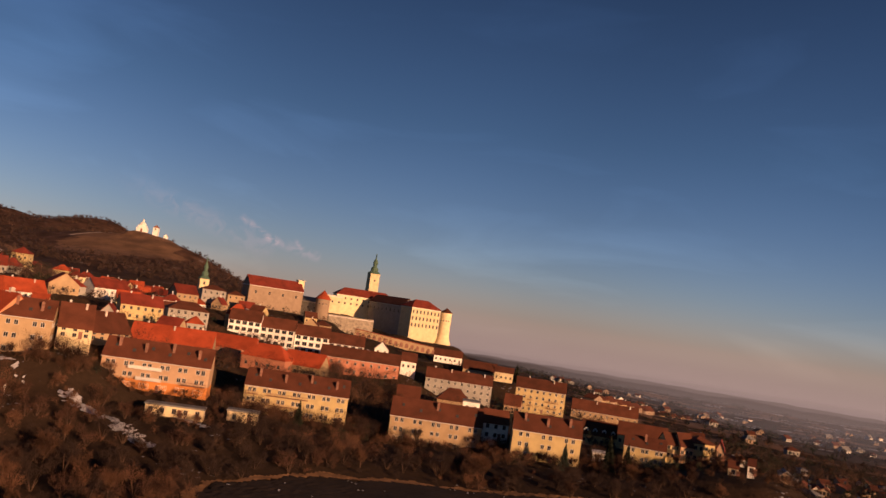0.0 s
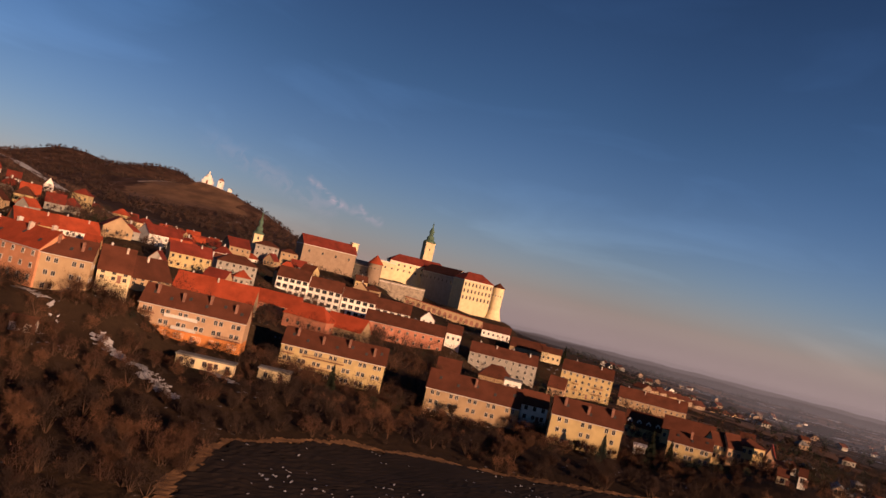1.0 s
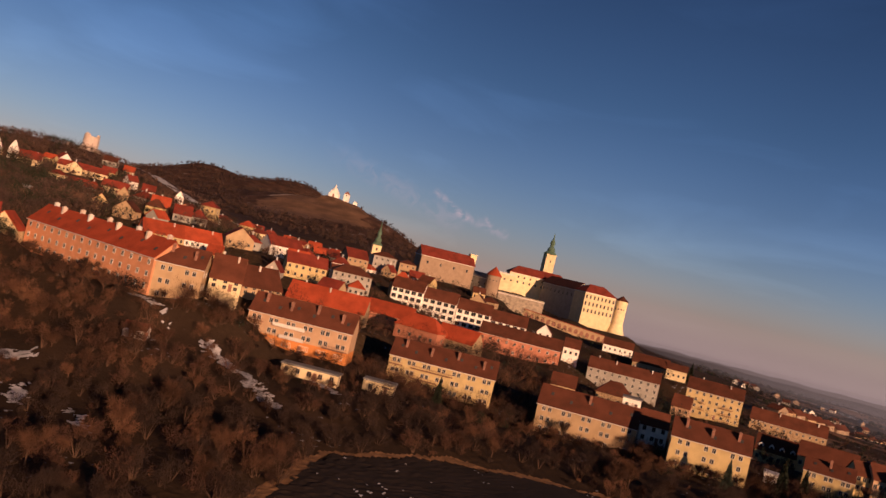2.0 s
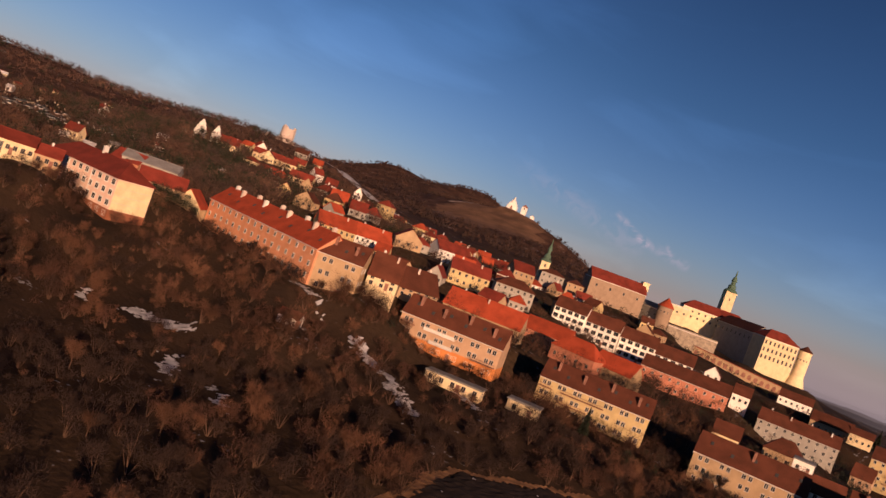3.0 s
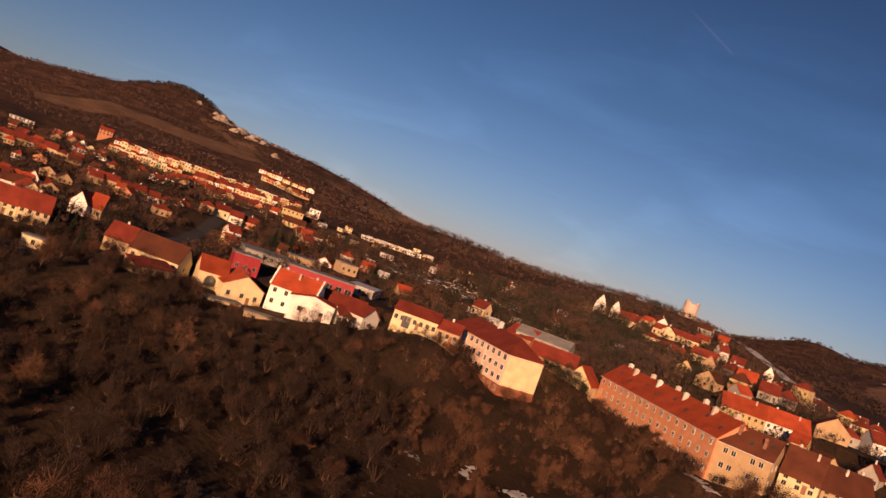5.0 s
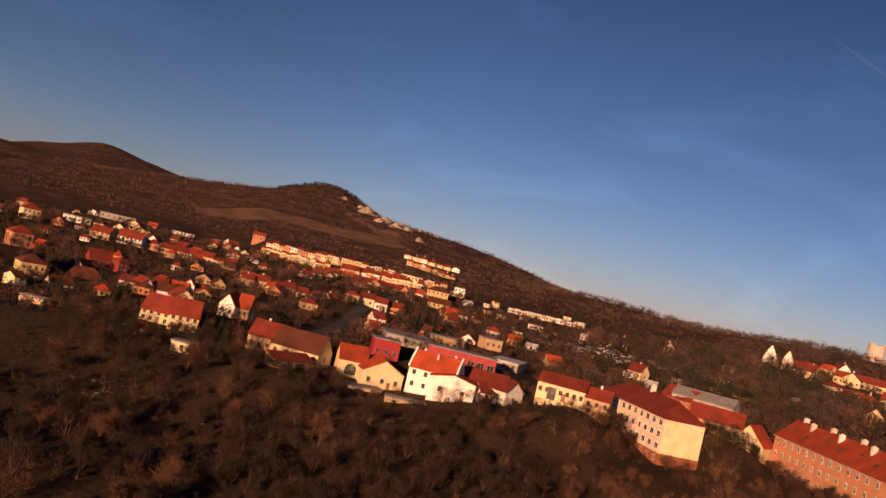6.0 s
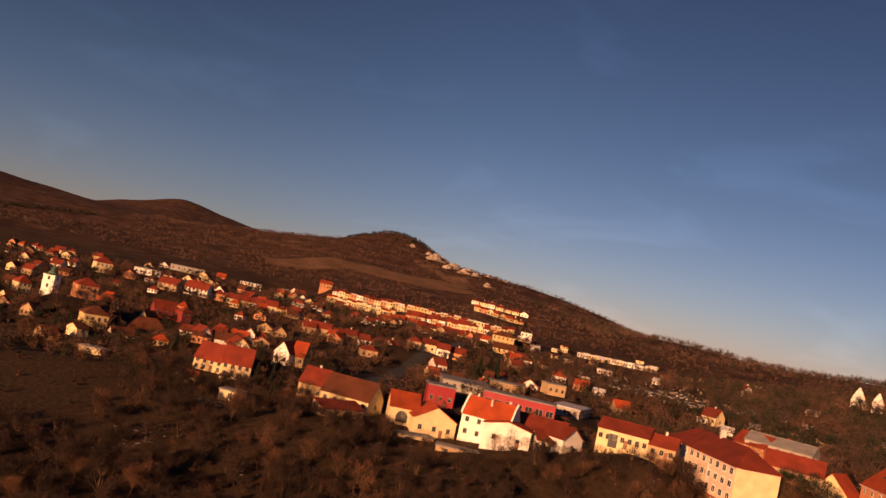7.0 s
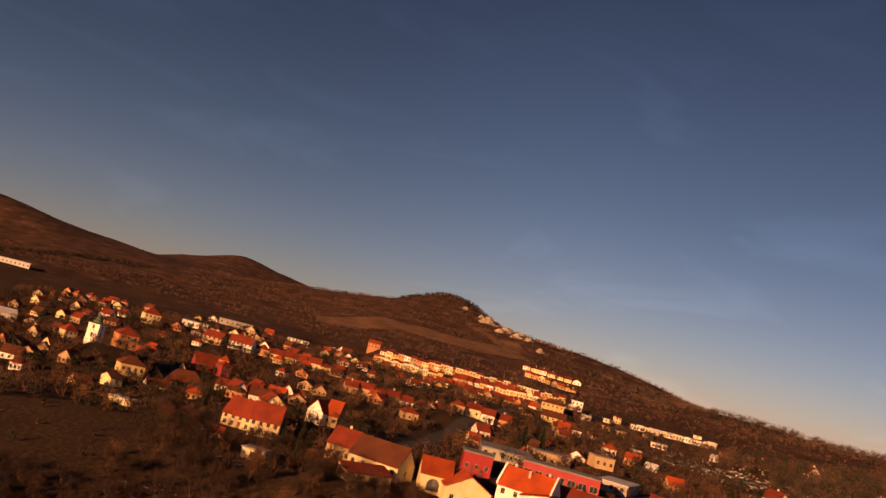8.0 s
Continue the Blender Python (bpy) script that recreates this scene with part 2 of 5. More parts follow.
def ground_material():
    """Winter grass, leaf litter and bare earth, with thin old snow in the hollows of the noise."""
    m = bpy.data.materials.new("winter_ground")
    m.use_nodes = True
    n, l = m.node_tree.nodes, m.node_tree.links
    bsdf = n["Principled BSDF"]
    bsdf.inputs["Roughness"].default_value = 0.95
    bsdf.inputs["Specular IOR Level"].default_value = 0.1
    where = n.new("ShaderNodeNewGeometry")
    tex = []
    for s, d in ((0.008, 5), (0.05, 5), (0.6, 4)):
        t = n.new("ShaderNodeTexNoise")
        t.inputs["Scale"].default_value, t.inputs["Detail"].default_value = s, d
        l.new(where.outputs["Position"], t.inputs["Vector"])
        tex.append(t)

    def mix(a, b, fac, lo, hi):
        k = n.new("ShaderNodeMapRange")
        k.inputs["From Min"].default_value, k.inputs["From Max"].default_value = lo, hi
        l.new(fac, k.inputs["Value"])
        o = n.new("ShaderNodeMix")
        o.data_type = "RGBA"
        l.new(k.outputs["Result"], o.inputs["Factor"])
        for socket, v in (("A", a), ("B", b)):
            if isinstance(v, tuple):
                o.inputs[socket].default_value = (*v, 1)
            else:
                l.new(v, o.inputs[socket])
        return o.outputs["Result"]

    litter = mix((0.019, 0.013, 0.0095), (0.045, 0.028, 0.017), tex[1].outputs["Fac"], 0.35, 0.65)
    grass = mix((0.030, 0.020, 0.012), (0.064, 0.041, 0.023), tex[2].outputs["Fac"], 0.3, 0.7)
    cover = mix(litter, grass, tex[0].outputs["Fac"], 0.45, 0.58)
    dry = mix((0.038, 0.022, 0.0165), (0.095, 0.054, 0.037), tex[1].outputs["Fac"], 0.35, 0.65)
    height = n.new("ShaderNodeSeparateXYZ")
    l.new(where.outputs["Position"], height.inputs[0])
    cover = mix(cover, dry, height.outputs["Z"], 48, 76)
    both = n.new("ShaderNodeMath")
    both.operation = "MULTIPLY"
    l.new(tex[1].outputs["Fac"], both.inputs[0])
    l.new(tex[2].outputs["Fac"], both.inputs[1])
    cover = mix(cover, (0.30, 0.31, 0.34), both.outputs[0], 0.40, 0.45)
    l.new(cover, bsdf.inputs["Base Color"])
    b = n.new("ShaderNodeBump")
    b.inputs["Strength"].default_value, b.inputs["Distance"].default_value = 0.8, 0.4
    l.new(tex[2].outputs["Fac"], b.inputs["Height"])
    l.new(b.outputs["Normal"], bsdf.inputs["Normal"])
    return m


M["ground"] = ground_material()


# ---- small builders ----
def mesh(name, verts, faces, *mats):
    me = bpy.data.meshes.new(name)
    me.from_pydata(verts, [], faces)
    for m in mats:
        me.materials.append(M[m])
    me.update()
    return me


def put(name, me, parent=None, place=None, label=""):
    ob = new(name, me)
    if place is not None:
        ob.matrix_basis = place
    ob.parent = parent
    if label:
        ob["label"] = label
    return ob


class Form:
    """Gathers boxes, prisms and rings into one mesh."""

    def __init__(self):
        self.v, self.f, self.k = [], [], []

    def add(self, verts, faces, k=0):
        o = len(self.v)
        self.v += [tuple(p) for p in verts]
        self.f += [tuple(i + o for i in f) for f in faces]
        self.k += [k] * len(faces)
        return self

    def box(self, x0, y0, z0, x1, y1, z1, k=0):
        v = [(x, y, z) for z in (z0, z1) for x, y in ((x0, y0), (x1, y0), (x1, y1), (x0, y1))]
        return self.add(v, [(0, 3, 2, 1), (4, 5, 6, 7), (0, 1, 5, 4), (1, 2, 6, 5), (2, 3, 7, 6), (3, 0, 4, 7)], k)

    def lathe(self, cx, cy, rows, sides=16, k=0, start=0.0, end=2 * math.pi):
        """Rows of (radius, height), turned about an upright axis."""
        whole = abs(end - start - 2 * math.pi) < 1e-6
        m = sides if whole else sides + 1
        v = [(cx + r * math.cos(start + (end - start) * i / sides), cy + r * math.sin(start + (end - start) * i / sides), z) for r, z in rows for i in range(m)]
        f = []
        for j in range(len(rows) - 1):
            for i in range(sides):
                a, b = j * m + i, j * m + (i + 1) % m
                f.append((a, b, b + m, a + m))
        f.append(tuple(range(m - 1, -1, -1)))
        f.append(tuple(range((len(rows) - 1) * m, len(rows) * m)))
        return self.add(v, f, k)

    def prism(self, outline, y0, y1, k=0):
        """An outline in x and z, pushed from y0 to y1; counter-clockwise seen from y0."""
        n = len(outline)
        v = [(x, y0, z) for x, z in outline] + [(x, y1, z) for x, z in outline]
        f = [tuple(range(n)), tuple(range(2 * n - 1, n - 1, -1))] + [(i, i + n, (i + 1) % n + n, (i + 1) % n) for i in range(n)]
        return self.add(v, f, k)

    def prism_x(self, outline, x0, x1, k=0):
        """An outline in y and z, pushed from x0 to x1."""
        n = len(outline)
        v = [(x0, y, z) for y, z in outline] + [(x1, y, z) for y, z in outline]
        f = [tuple(range(n - 1, -1, -1)), tuple(range(n, 2 * n))] + [(i, (i + 1) % n, (i + 1) % n + n, i + n) for i in range(n)]
        return self.add(v, f, k)

    def done(self, name, *mats):
        me = mesh(name, self.v, self.f, *mats)
        if len(mats) > 1:
            me.polygons.foreach_set("material_index", self.k)
        return me


# ---- the land ----
NEAR_HILLS = [
    (-190, 235, 80, 20.3),
    (-245, 140, 80, 4.8),
    (-300, 50, 90, 11.3),
    (-250, 350, 90, 2.7),
    (-420, 0, 120, -3.1),
    (-330, 450, 100, 18.7),
    (-150, 420, 90, 18.9),
    (-100, 320, 70, -5.2),
    (-480, 250, 130, 19.1),
    (-600, 50, 150, 10.3),
    (-720, 220, 170, 2.1),
    (-820, 370, 180, 15.5),
    (-110, 665, 70, 25.9),
    (-205, 620, 85, 14.6),
    (-420, 480, 110, 15.8),
    (60, 300, 120, 14.5),
    (-40, 170, 90, -2.8),
    (120, 700, 160, 5.2),
]
FAR_HILLS = [
    (-519, 645, 90, 27.8),
    (-690, 600, 160, 35.9),
    (-900, 520, 190, -7.0),
    (-1082, 470, 190, 47.1),
    (-1345, 350, 190, 52.2),
    (-1200, 130, 240, 5.3),
    (-1468, -279, 350, 78.1),
    (-2205, -20, 450, 82.5),
    (-600, 1275, 120, 39.7),
    (-470, 1180, 150, 17.3),
    (-1024, 1545, 260, 56.0),
    (-820, 1520, 240, 58.7),
    (-350, 1000, 260, 38.1),
    (350, 1150, 420, -28.9),
    (-900, -100, 300, 18.5),
    (-1500, 800, 400, 45.9),
    (-700, 950, 250, 10.8),
    (-950, 250, 220, 7.8),
]
LOCAL = [(-1345, 318, 60, 34), (-1290, 180, 130, 19), (-1326, 240, 36, -8), (-1400, -430, 90, 42), (-2117, -63, 60, 18), (-1112, 481, 60, 5), (-1020, 600, 60, 2), (-790, 505, 60, 5), (-1267, 404, 30, -7), (-978, 1458, 42, 13), (-884, 1508, 40, -9), (-792, 1548, 55, 9), (-2205, -20, 260, 80), (-1500, -350, 220, 10), (-1024, 1545, 200, 14), (-790, 1560, 95, 24), (-520, 1258, 45, 11), (-1055, 574, 60, 8), (-690, 600, 100, 4), (-150, 170, 40, -11), (-222, 185, 32, -8), (-370, 448, 40, -5), (-417, 7, 25, 6)]


PADS = []  # level ground round each house: place, turn, length, width, height


def level(x, y, z, heading, L, W):
    PADS.append((x, y, math.cos(radians(heading)), math.sin(radians(heading)), L, W, z))


# ---- buildings ----
_cache = {}


def window_mesh(w, h, timber="frame_wood"):
    """A window frame in one piece, with a middle bar and a sill that stands out."""
    key = (round(w, 2), round(h, 2), timber)
    if key not in _cache:
        e, m = (0.08, 0.04) if timber == "frame_white" else (0.06, 0.03)
        gx, gz = [-w / 2 - e, -w / 2, -m, m, w / 2, w / 2 + e], [-e, 0, h, h + e]
        front = {(i, j): -0.16 if j < 1 else -0.07 for i in range(6) for j in range(4)}
        v = [(gx[i], front[i, j], gz[j]) for j in range(4) for i in range(6)] + [(gx[i], 0.02, gz[j]) for j in range(4) for i in range(6)]
        solid = {(i, j) for i in range(5) for j in range(3)} - {(1, 1), (3, 1)}
        f = []
        at = lambda i, j, k=0: k * 24 + j * 6 + i
        for i, j in solid:
            f.append((at(i, j), at(i + 1, j), at(i + 1, j + 1), at(i, j + 1)))
            for di, dj, p, q in ((-1, 0, (i, j + 1), (i, j)), (1, 0, (i + 1, j), (i + 1, j + 1)), (0, -1, (i, j), (i + 1, j)), (0, 1, (i + 1, j + 1), (i, j + 1))):
                if (i + di, j + dj) not in solid:
                    f.append((at(*p), at(*p, 1), at(*q, 1), at(*q)))
        pane = Form().box(-w / 2, -0.03, 0, w / 2, 0.015, h).done("pane", "glass")
        _cache[key] = (mesh("window", v, f, timber), pane)
    return _cache[key]


def add_window(root, place, w, h, timber="frame_wood"):
    frame_me, pane = window_mesh(w, h, timber)
    ob = put("window", frame_me, root, place)
    put("pane", pane, ob)
    return ob


def roof_mesh(kind, L, W, H, rise, mat, over=0.45, thick=0.22):
    f = Form()
    if kind == "gable":
        s = rise / (W / 2)
        y0, y1, zo = -over, W + over, H - over * s
        top = H + rise
        f.prism_x([(y0, zo), (W / 2, top), (W / 2, top + thick), (y0, zo + thick)], -over * 0.6, L + over * 0.6)
        f.prism_x([(W / 2, top), (y1, zo), (y1, zo + thick), (W / 2, top + thick)], -over * 0.6, L + over * 0.6)
        f.box(-over * 0.6, W / 2 - 0.14, top + thick - 0.05, L + over * 0.6, W / 2 + 0.14, top + thick + 0.12)
    elif kind == "gabley":
        s = rise / (L / 2)
        zo, top = H - over * s, H + rise
        f.prism([(-over, zo), (L / 2, top), (L / 2, top + thick), (-over, zo + thick)], -over, W + over)
        f.prism([(L / 2, top), (L + over, zo), (L + over, zo + thick), (L / 2, top + thick)], -over, W + over)
    elif kind == "hip":
        o = over
        inset = min(W / 2, L / 2)
        a, b = inset, max(L - inset, inset + 0.05)
        z0, z1 = H - 0.1, H + rise
        v = [(-o, -o, z0), (L + o, -o, z0), (L + o, W + o, z0), (-o, W + o, z0), (-o, -o, z0 + thick), (L + o, -o, z0 + thick), (L + o, W + o, z0 + thick), (-o, W + o, z0 + thick), (a, W / 2, z1), (b, W / 2, z1)]
        f.add(v, [(0, 3, 2, 1), (0, 1, 5, 4), (1, 2, 6, 5), (2, 3, 7, 6), (3, 0, 4, 7), (4, 5, 9, 8), (6, 7, 8, 9), (5, 6, 9), (7, 4, 8)])
    elif kind == "lean":
        f.prism_x([(-over, H - 0.3), (W, H + rise), (W, H + rise + thick), (-over, H - 0.3 + thick)], -0.3, L + 0.3)
    else:
        f.box(-0.3, -0.3, H, L + 0.3, W + 0.3, H + 0.35).box(0.2, 0.2, H + 0.35, L - 0.2, W - 0.2, H + 0.42)
    return f.done("roof", mat)


def wall_mesh(kind, L, W, H, rise, mat, deep=6.0):
    f = Form()
    if kind == "gable":
        f.prism_x([(0, -deep), (W, -deep), (W, H), (W / 2, H + rise - 0.02), (0, H)], 0, L)
    elif kind == "gabley":
        f.prism([(0, -deep), (L, -deep), (L, H), (L / 2, H + rise - 0.02), (0, H)], 0, W)
    elif kind == "lean":
        f.prism_x([(0, -deep), (W, -deep), (W, H + rise), (0, H)], 0, L)
    else:
        f.box(0, 0, -deep, L, W, H)
    return f.done("wall", mat)


CHIMNEYS = {}


def chimney_mesh(w, d, h, mat):
    key = (w, d, h, mat)
    if key not in CHIMNEYS:
        f = Form().box(-w / 2, -d / 2, -1.6, w / 2, d / 2, h).box(-w / 2 - 0.08, -d / 2 - 0.08, h, w / 2 + 0.08, d / 2 + 0.08, h + 0.18)
        f.box(-w / 4, -d / 4, h + 0.18, w / 4, d / 4, h + 0.4)
        CHIMNEYS[key] = f.done("chimney", mat)
    return CHIMNEYS[key]


WORDS = {"plaster_orange": "pale orange", "plaster_yellow": "yellow", "plaster_ochre": "ochre", "plaster_grey": "grey-green", "plaster_white": "white",
         "plaster_cream": "cream", "plaster_pink": "salmon-pink", "plaster_terracotta": "terracotta", "plaster_rose": "pale rose", "plaster_red": "dark red",
         "metal_red": "red metal-clad", "tile_brown": "brown tiled", "tile_red": "red tiled", "tile_orange": "bright orange-red tiled", "roof_grey": "flat grey", "roof_light": "flat pale grey", "plaster_green": "green", "plaster_stone": "weathered ochre"}
NAMES = {"block": ("apartment_block", "apartment block"), "house": ("house", "house"), "hall": ("hall", "commercial hall"), "shed": ("shed", "shed")}
SIZES = {"block": "long rendered", "house": "rendered", "hall": "low", "shed": "small"}


def panel_mesh(w, h):
    key = ("panel", round(w, 2), round(h, 2))
    if key not in _cache:
        _cache[key] = Form().box(-w / 2, -0.02, 0, w / 2, 0.02, h).done("surround", "plaster_white")
    return _cache[key]


SKYLIGHT = []


def building(kind, x, y, z, heading, L, W, H, rise, roof, wall, tiles, floors=0, cols=0, chim=0, sock=None, bigwin=0, leftcols=0, rightcols=1,
             panel=0, parapet=0, arch=0, dormers=0, near=None, balconies=(), group="", deep=6.0, surround=0):
    """A house whose front runs from (x, y) along the heading, with its depth behind it."""
    name, cat = NAMES[kind]
    level(x, y, z, heading, L, W)
    root = new(name)
    root.matrix_basis = pose(x, y, z, 0, 0, heading)
    word = f"{SIZES[kind]} {WORDS[wall]} {cat} under a {WORDS[tiles]} roof"
    if kind != "hall" and roof == "hip":
        word = word.replace("roof", "hipped roof")
    tagged(root, word, "building" if kind != "shed" else "shed", group)
    put("wall", wall_mesh(roof, L, W, H, rise, wall, deep), root)
    put("roof", roof_mesh(roof, L, W, H, rise, tiles), root)
    near = math.hypot(x, y - 40) < 330 if near is None else near
    if floors and cols:
        step = H / floors
        if sock:
            step = (H - 0.4) / floors
        w, h = (2.3, 1.9) if bigwin else (1.05, 1.35)
        w, h = min(w, L / cols * 0.66), min(h, step * 0.6)
        timber = "frame_white" if kind == "block" and not bigwin else "frame_wood"
        pair = 0.2 if kind == "block" and near and not bigwin and not surround and cols % 2 == 0 else 0.0  # windows set two by two
        if panel:
            w, h = 1.7, 1.5
        for r in range(floors):
            for c in range(cols):
                add_window(root, pose(L * (c + 0.5 + (pair if c % 2 == 0 else -pair)) / cols, 0, step * r + step * 0.34), w, h, timber)
                if surround:
                    m = 0.55 if panel else 0.3
                    put("surround", panel_mesh(w + m, h + m), root, pose(L * (c + 0.5) / cols, 0, step * r + step * 0.34 - m / 2))
        for n, at, turn in ((leftcols, 0, -90), (rightcols, L, 90)):
            for r in range(floors if n else 0):
                for c in range(n):
                    add_window(root, pose(at, W * (c + 0.5) / n, step * r + step * 0.34, 0, 0, turn), min(w, W / n * 0.5), h, timber)
        if near or kind == "block":
            door = Form().box(-0.55, -0.08, 0, 0.55, 0.02, 2.1).box(-0.7, -0.12, 2.1, 0.7, 0.02, 2.25).done("door", "brick_dark")
            put("door", door, root, pose(L * (0.5 + 0.5 / cols * (cols % 2 == 0)) + (0 if cols % 2 == 0 else L / cols * 0.5), 0, 0), "dark wooden front door")
    if sock:
        put("plinth", Form().box(-0.03, -0.04, -deep, L + 0.03, W + 0.03, H * 0.36).done("plinth", "socle_" + sock), root, None, "orange painted ground floor")
    if kind == "block":
        put("gutter", Form().box(-0.3, -0.62, H - 0.42, L + 0.3, -0.46, H - 0.26).done("gutter", "render_grey"), root, None, "pale eaves gutter")
    if roof in ("gable", "gabley", "hip"):
        for i in range(chim):
            u = (i + 0.5) / chim
            big = kind == "block" and near
            cm = chimney_mesh(0.8 if big else 0.6, 1.5 if big else 0.6, (1.9 if tiles == "tile_brown" else 1.7) if big else 1.3, "brick_dark" if tiles == "tile_brown" and big else "chimney" if i % 3 else "render_grey")
            side = -W * (0.26 if i % 2 else 0.17) if big and tiles == "tile_brown" else -1.2 if i % 2 else 0.6
            if roof == "gable":
                put("chimney", cm, root, pose(L * u, W / 2 + side, H + rise * (1 - abs(side) / (W / 2)) + 0.1))
            else:
                put("chimney", cm, root, pose(L / 2, W * u, H + rise))
    if kind == "block" and roof == "gable" and near:
        if not SKYLIGHT:
            SKYLIGHT.append(Form().box(-0.45, -0.6, 0, 0.45, 0.6, 0.14).done("skylight", "dark_metal"))
        slope = math.degrees(math.atan2(rise, W / 2))
        for i in range(max(3, cols // 2)):
            u = 0.38 if i % 2 else 0.58
            put("skylight", SKYLIGHT[0], root, pose(L * (i + 0.6) / max(3, cols // 2), W / 2 * u, H + rise * u + 0.24, slope, 0, 0))
    for i in range(dormers):
        d = Form().prism([(-0.9, 0), (0.9, 0), (0.9, 1.5), (0, 2.3), (-0.9, 1.5)], 0, 3.0).done("dormer", "frame_white")
        ob = put("dormer", d, root, pose(L * (i + 0.5) / dormers, 0.8, H + 0.2))
        put("pane", Form().box(-0.5, -0.05, 0.4, 0.5, 0, 1.5).done("pane", "glass"), ob)
    if panel:
        put("plinth", Form().box(-0.05, -0.05, -deep, L + 0.05, W + 0.05, 3.3).done("plinth", "socle_brown"), root, None, "rust-brown basement storey")
        end = Form()
        for i in range(4):
            end.box(L, 0.15, 3.4 + i * (H - 3.7) / 4, L + 0.12, W - 0.15, 3.4 + (i + 1) * (H - 3.7) / 4 - 0.14)
        put("end_panel", end.done("end_panel", "plaster_cream"), root, None, "pale cream insulated gable end with joint lines")
        for i in range(1, 3):
            put("downpipe", Form().box(L * i / 3 - 0.08, -0.2, 0, L * i / 3 + 0.08, -0.02, H).done("downpipe", "render_grey"), root)
    if parapet:
        s = rise / (W / 2)
        put("parapet", Form().prism_x([(-0.5, H - 0.2), (W + 0.5, H - 0.2), (W + 0.5, H + 0.5), (W / 2, H + rise + 0.9), (-0.5, H + 0.5)], L - 0.2, L + 0.35).done("parapet", "plaster_white"), root, None, "white fire-wall gable")
        put("parapet", Form().prism_x([(-0.5, H - 0.2), (W + 0.5, H - 0.2), (W + 0.5, H + 0.5), (W / 2, H + rise + 0.9), (-0.5, H + 0.5)], -0.35, 0.2).done("parapet", "plaster_white"), root, None, "white fire-wall gable")
    if arch == 2:
        put("gateway", Form().box(-1.3, -0.06, -0.6, 1.3, 0.03, 3.0).box(-1.5, -0.1, 3.0, 1.5, 0.03, 3.2).done("gateway", "dark_metal"), root, pose(L * 0.32, 0, 0), "dark open barn gateway")
    elif arch:
        put("gateway", Form().prism([(-1.8, 0), (1.8, 0), (1.8, 2.0), (1.2, 3.0), (0, 3.4), (-1.2, 3.0), (-1.8, 2.0)], -0.06, 0.03).done("gateway", "dark_metal"), root, pose(L * 0.45, 0, 0), "dark arched gateway")
    for c, r, n, *facing in balconies:
        step, u = H / max(floors, 1), L / cols
        f = Form().box(-0.1, -1.25, 0, n * u * 0.92, 0, 0.16)
        for k in range(int(n * u * 0.92 / 0.35) + 1):
            f.box(k * 0.35 - 0.02, -1.23, 0.16, k * 0.35 + 0.02, -1.19, 1.0)
        f.box(-0.1, -1.26, 1.0, n * u * 0.92, -1.16, 1.08)
        if facing:
            f.box(-0.08, -1.22, 0.2, n * u * 0.92 - 0.02, -1.18, 0.95)
        put("balcony", f.done("balcony", facing[0] if facing else "brick_dark"), root, pose(c * u + 0.15, 0, r * step + 0.25), "pale balcony with a solid front" if facing else "dark balcony with railing")
    return root


ROW_WALLS = {"mixed": ["plaster_white", "plaster_cream", "plaster_ochre", "plaster_yellow", "plaster_white", "plaster_terracotta"], "yellow": ["plaster_yellow", "plaster_cream", "plaster_cream", "plaster_yellow"], "white": ["plaster_white", "plaster_cream"], "dull": ["plaster_ochre", "plaster_grey", "plaster_stone"]}
dice = random.Random(5)


def house_row(x0, y0, z0, x1, y1, z1, n, H, rise, walls, tiles):
    """Houses side by side along a street, facing the valley."""
    heading = math.degrees(math.atan2(y1 - y0, x1 - x0)) if n > 1 else 80
    gap = math.hypot(x1 - x0, y1 - y0) / max(n, 1)
    tight = rise < 2
    for i in range(n):
        u = (i + 0.02) / n
        jit = 0 if tight else dice.uniform(-2.5, 2.5)
        a = math.radians(heading + 90)
        roof = "flat" if tight and dice.random() < 0.5 else dice.choice(["gable", "gable", "gable", "gable", "gabley", "hip"]) if not tight else "gable"
        length = max(4.0, gap * (0.97 if tight else dice.uniform(0.82, 1.0)))
        wall = dice.choice(ROW_WALLS[walls])
        if walls == "yellow" and i == 9:
            wall = "plaster_green"
        hh = H * dice.uniform(0.85, 1.12)
        building("house", x0 + (x1 - x0) * u + jit * math.cos(a), y0 + (y1 - y0) * u + jit * math.sin(a), z0 + (z1 - z0) * u, heading + (0 if tight else dice.uniform(-6, 6)), length, 9.0, hh, rise * dice.uniform(0.9, 1.1) if rise > 2 else rise,
                 roof, wall, tiles if roof != "flat" else "roof_light", 2 if H > 4.5 else 1, 2, chim=0 if tight else dice.choice([0, 1]), near=False, group="street of houses")


building("block", -118.5, 243.9, 31.4, 14, 32.2, 11, 9.6, 5.2, "gable", "plaster_orange", "tile_brown", 3, 12, chim=4, sock='orange', balconies=[(0, 1, 2), (0, 2, 2), (3, 2, 4, "frame_white"), (4, 1, 3, "render_grey"), (9, 1, 3)], rightcols=0)
building("block", -85.3, 283.5, 24.5, 12, 36.0, 11, 9.8, 5.2, "gable", "plaster_yellow", "tile_brown", 3, 14, chim=4, balconies=[(0, 1, 2), (0, 2, 2), (3, 2, 6), (3, 1, 4), (0, 0, 2)], rightcols=0)
building("block", 8.1, 278.8, 25.2, 2, 22.6, 11, 9.5, 4.8, "gable", "plaster_yellow", "tile_brown", 3, 6, chim=3)
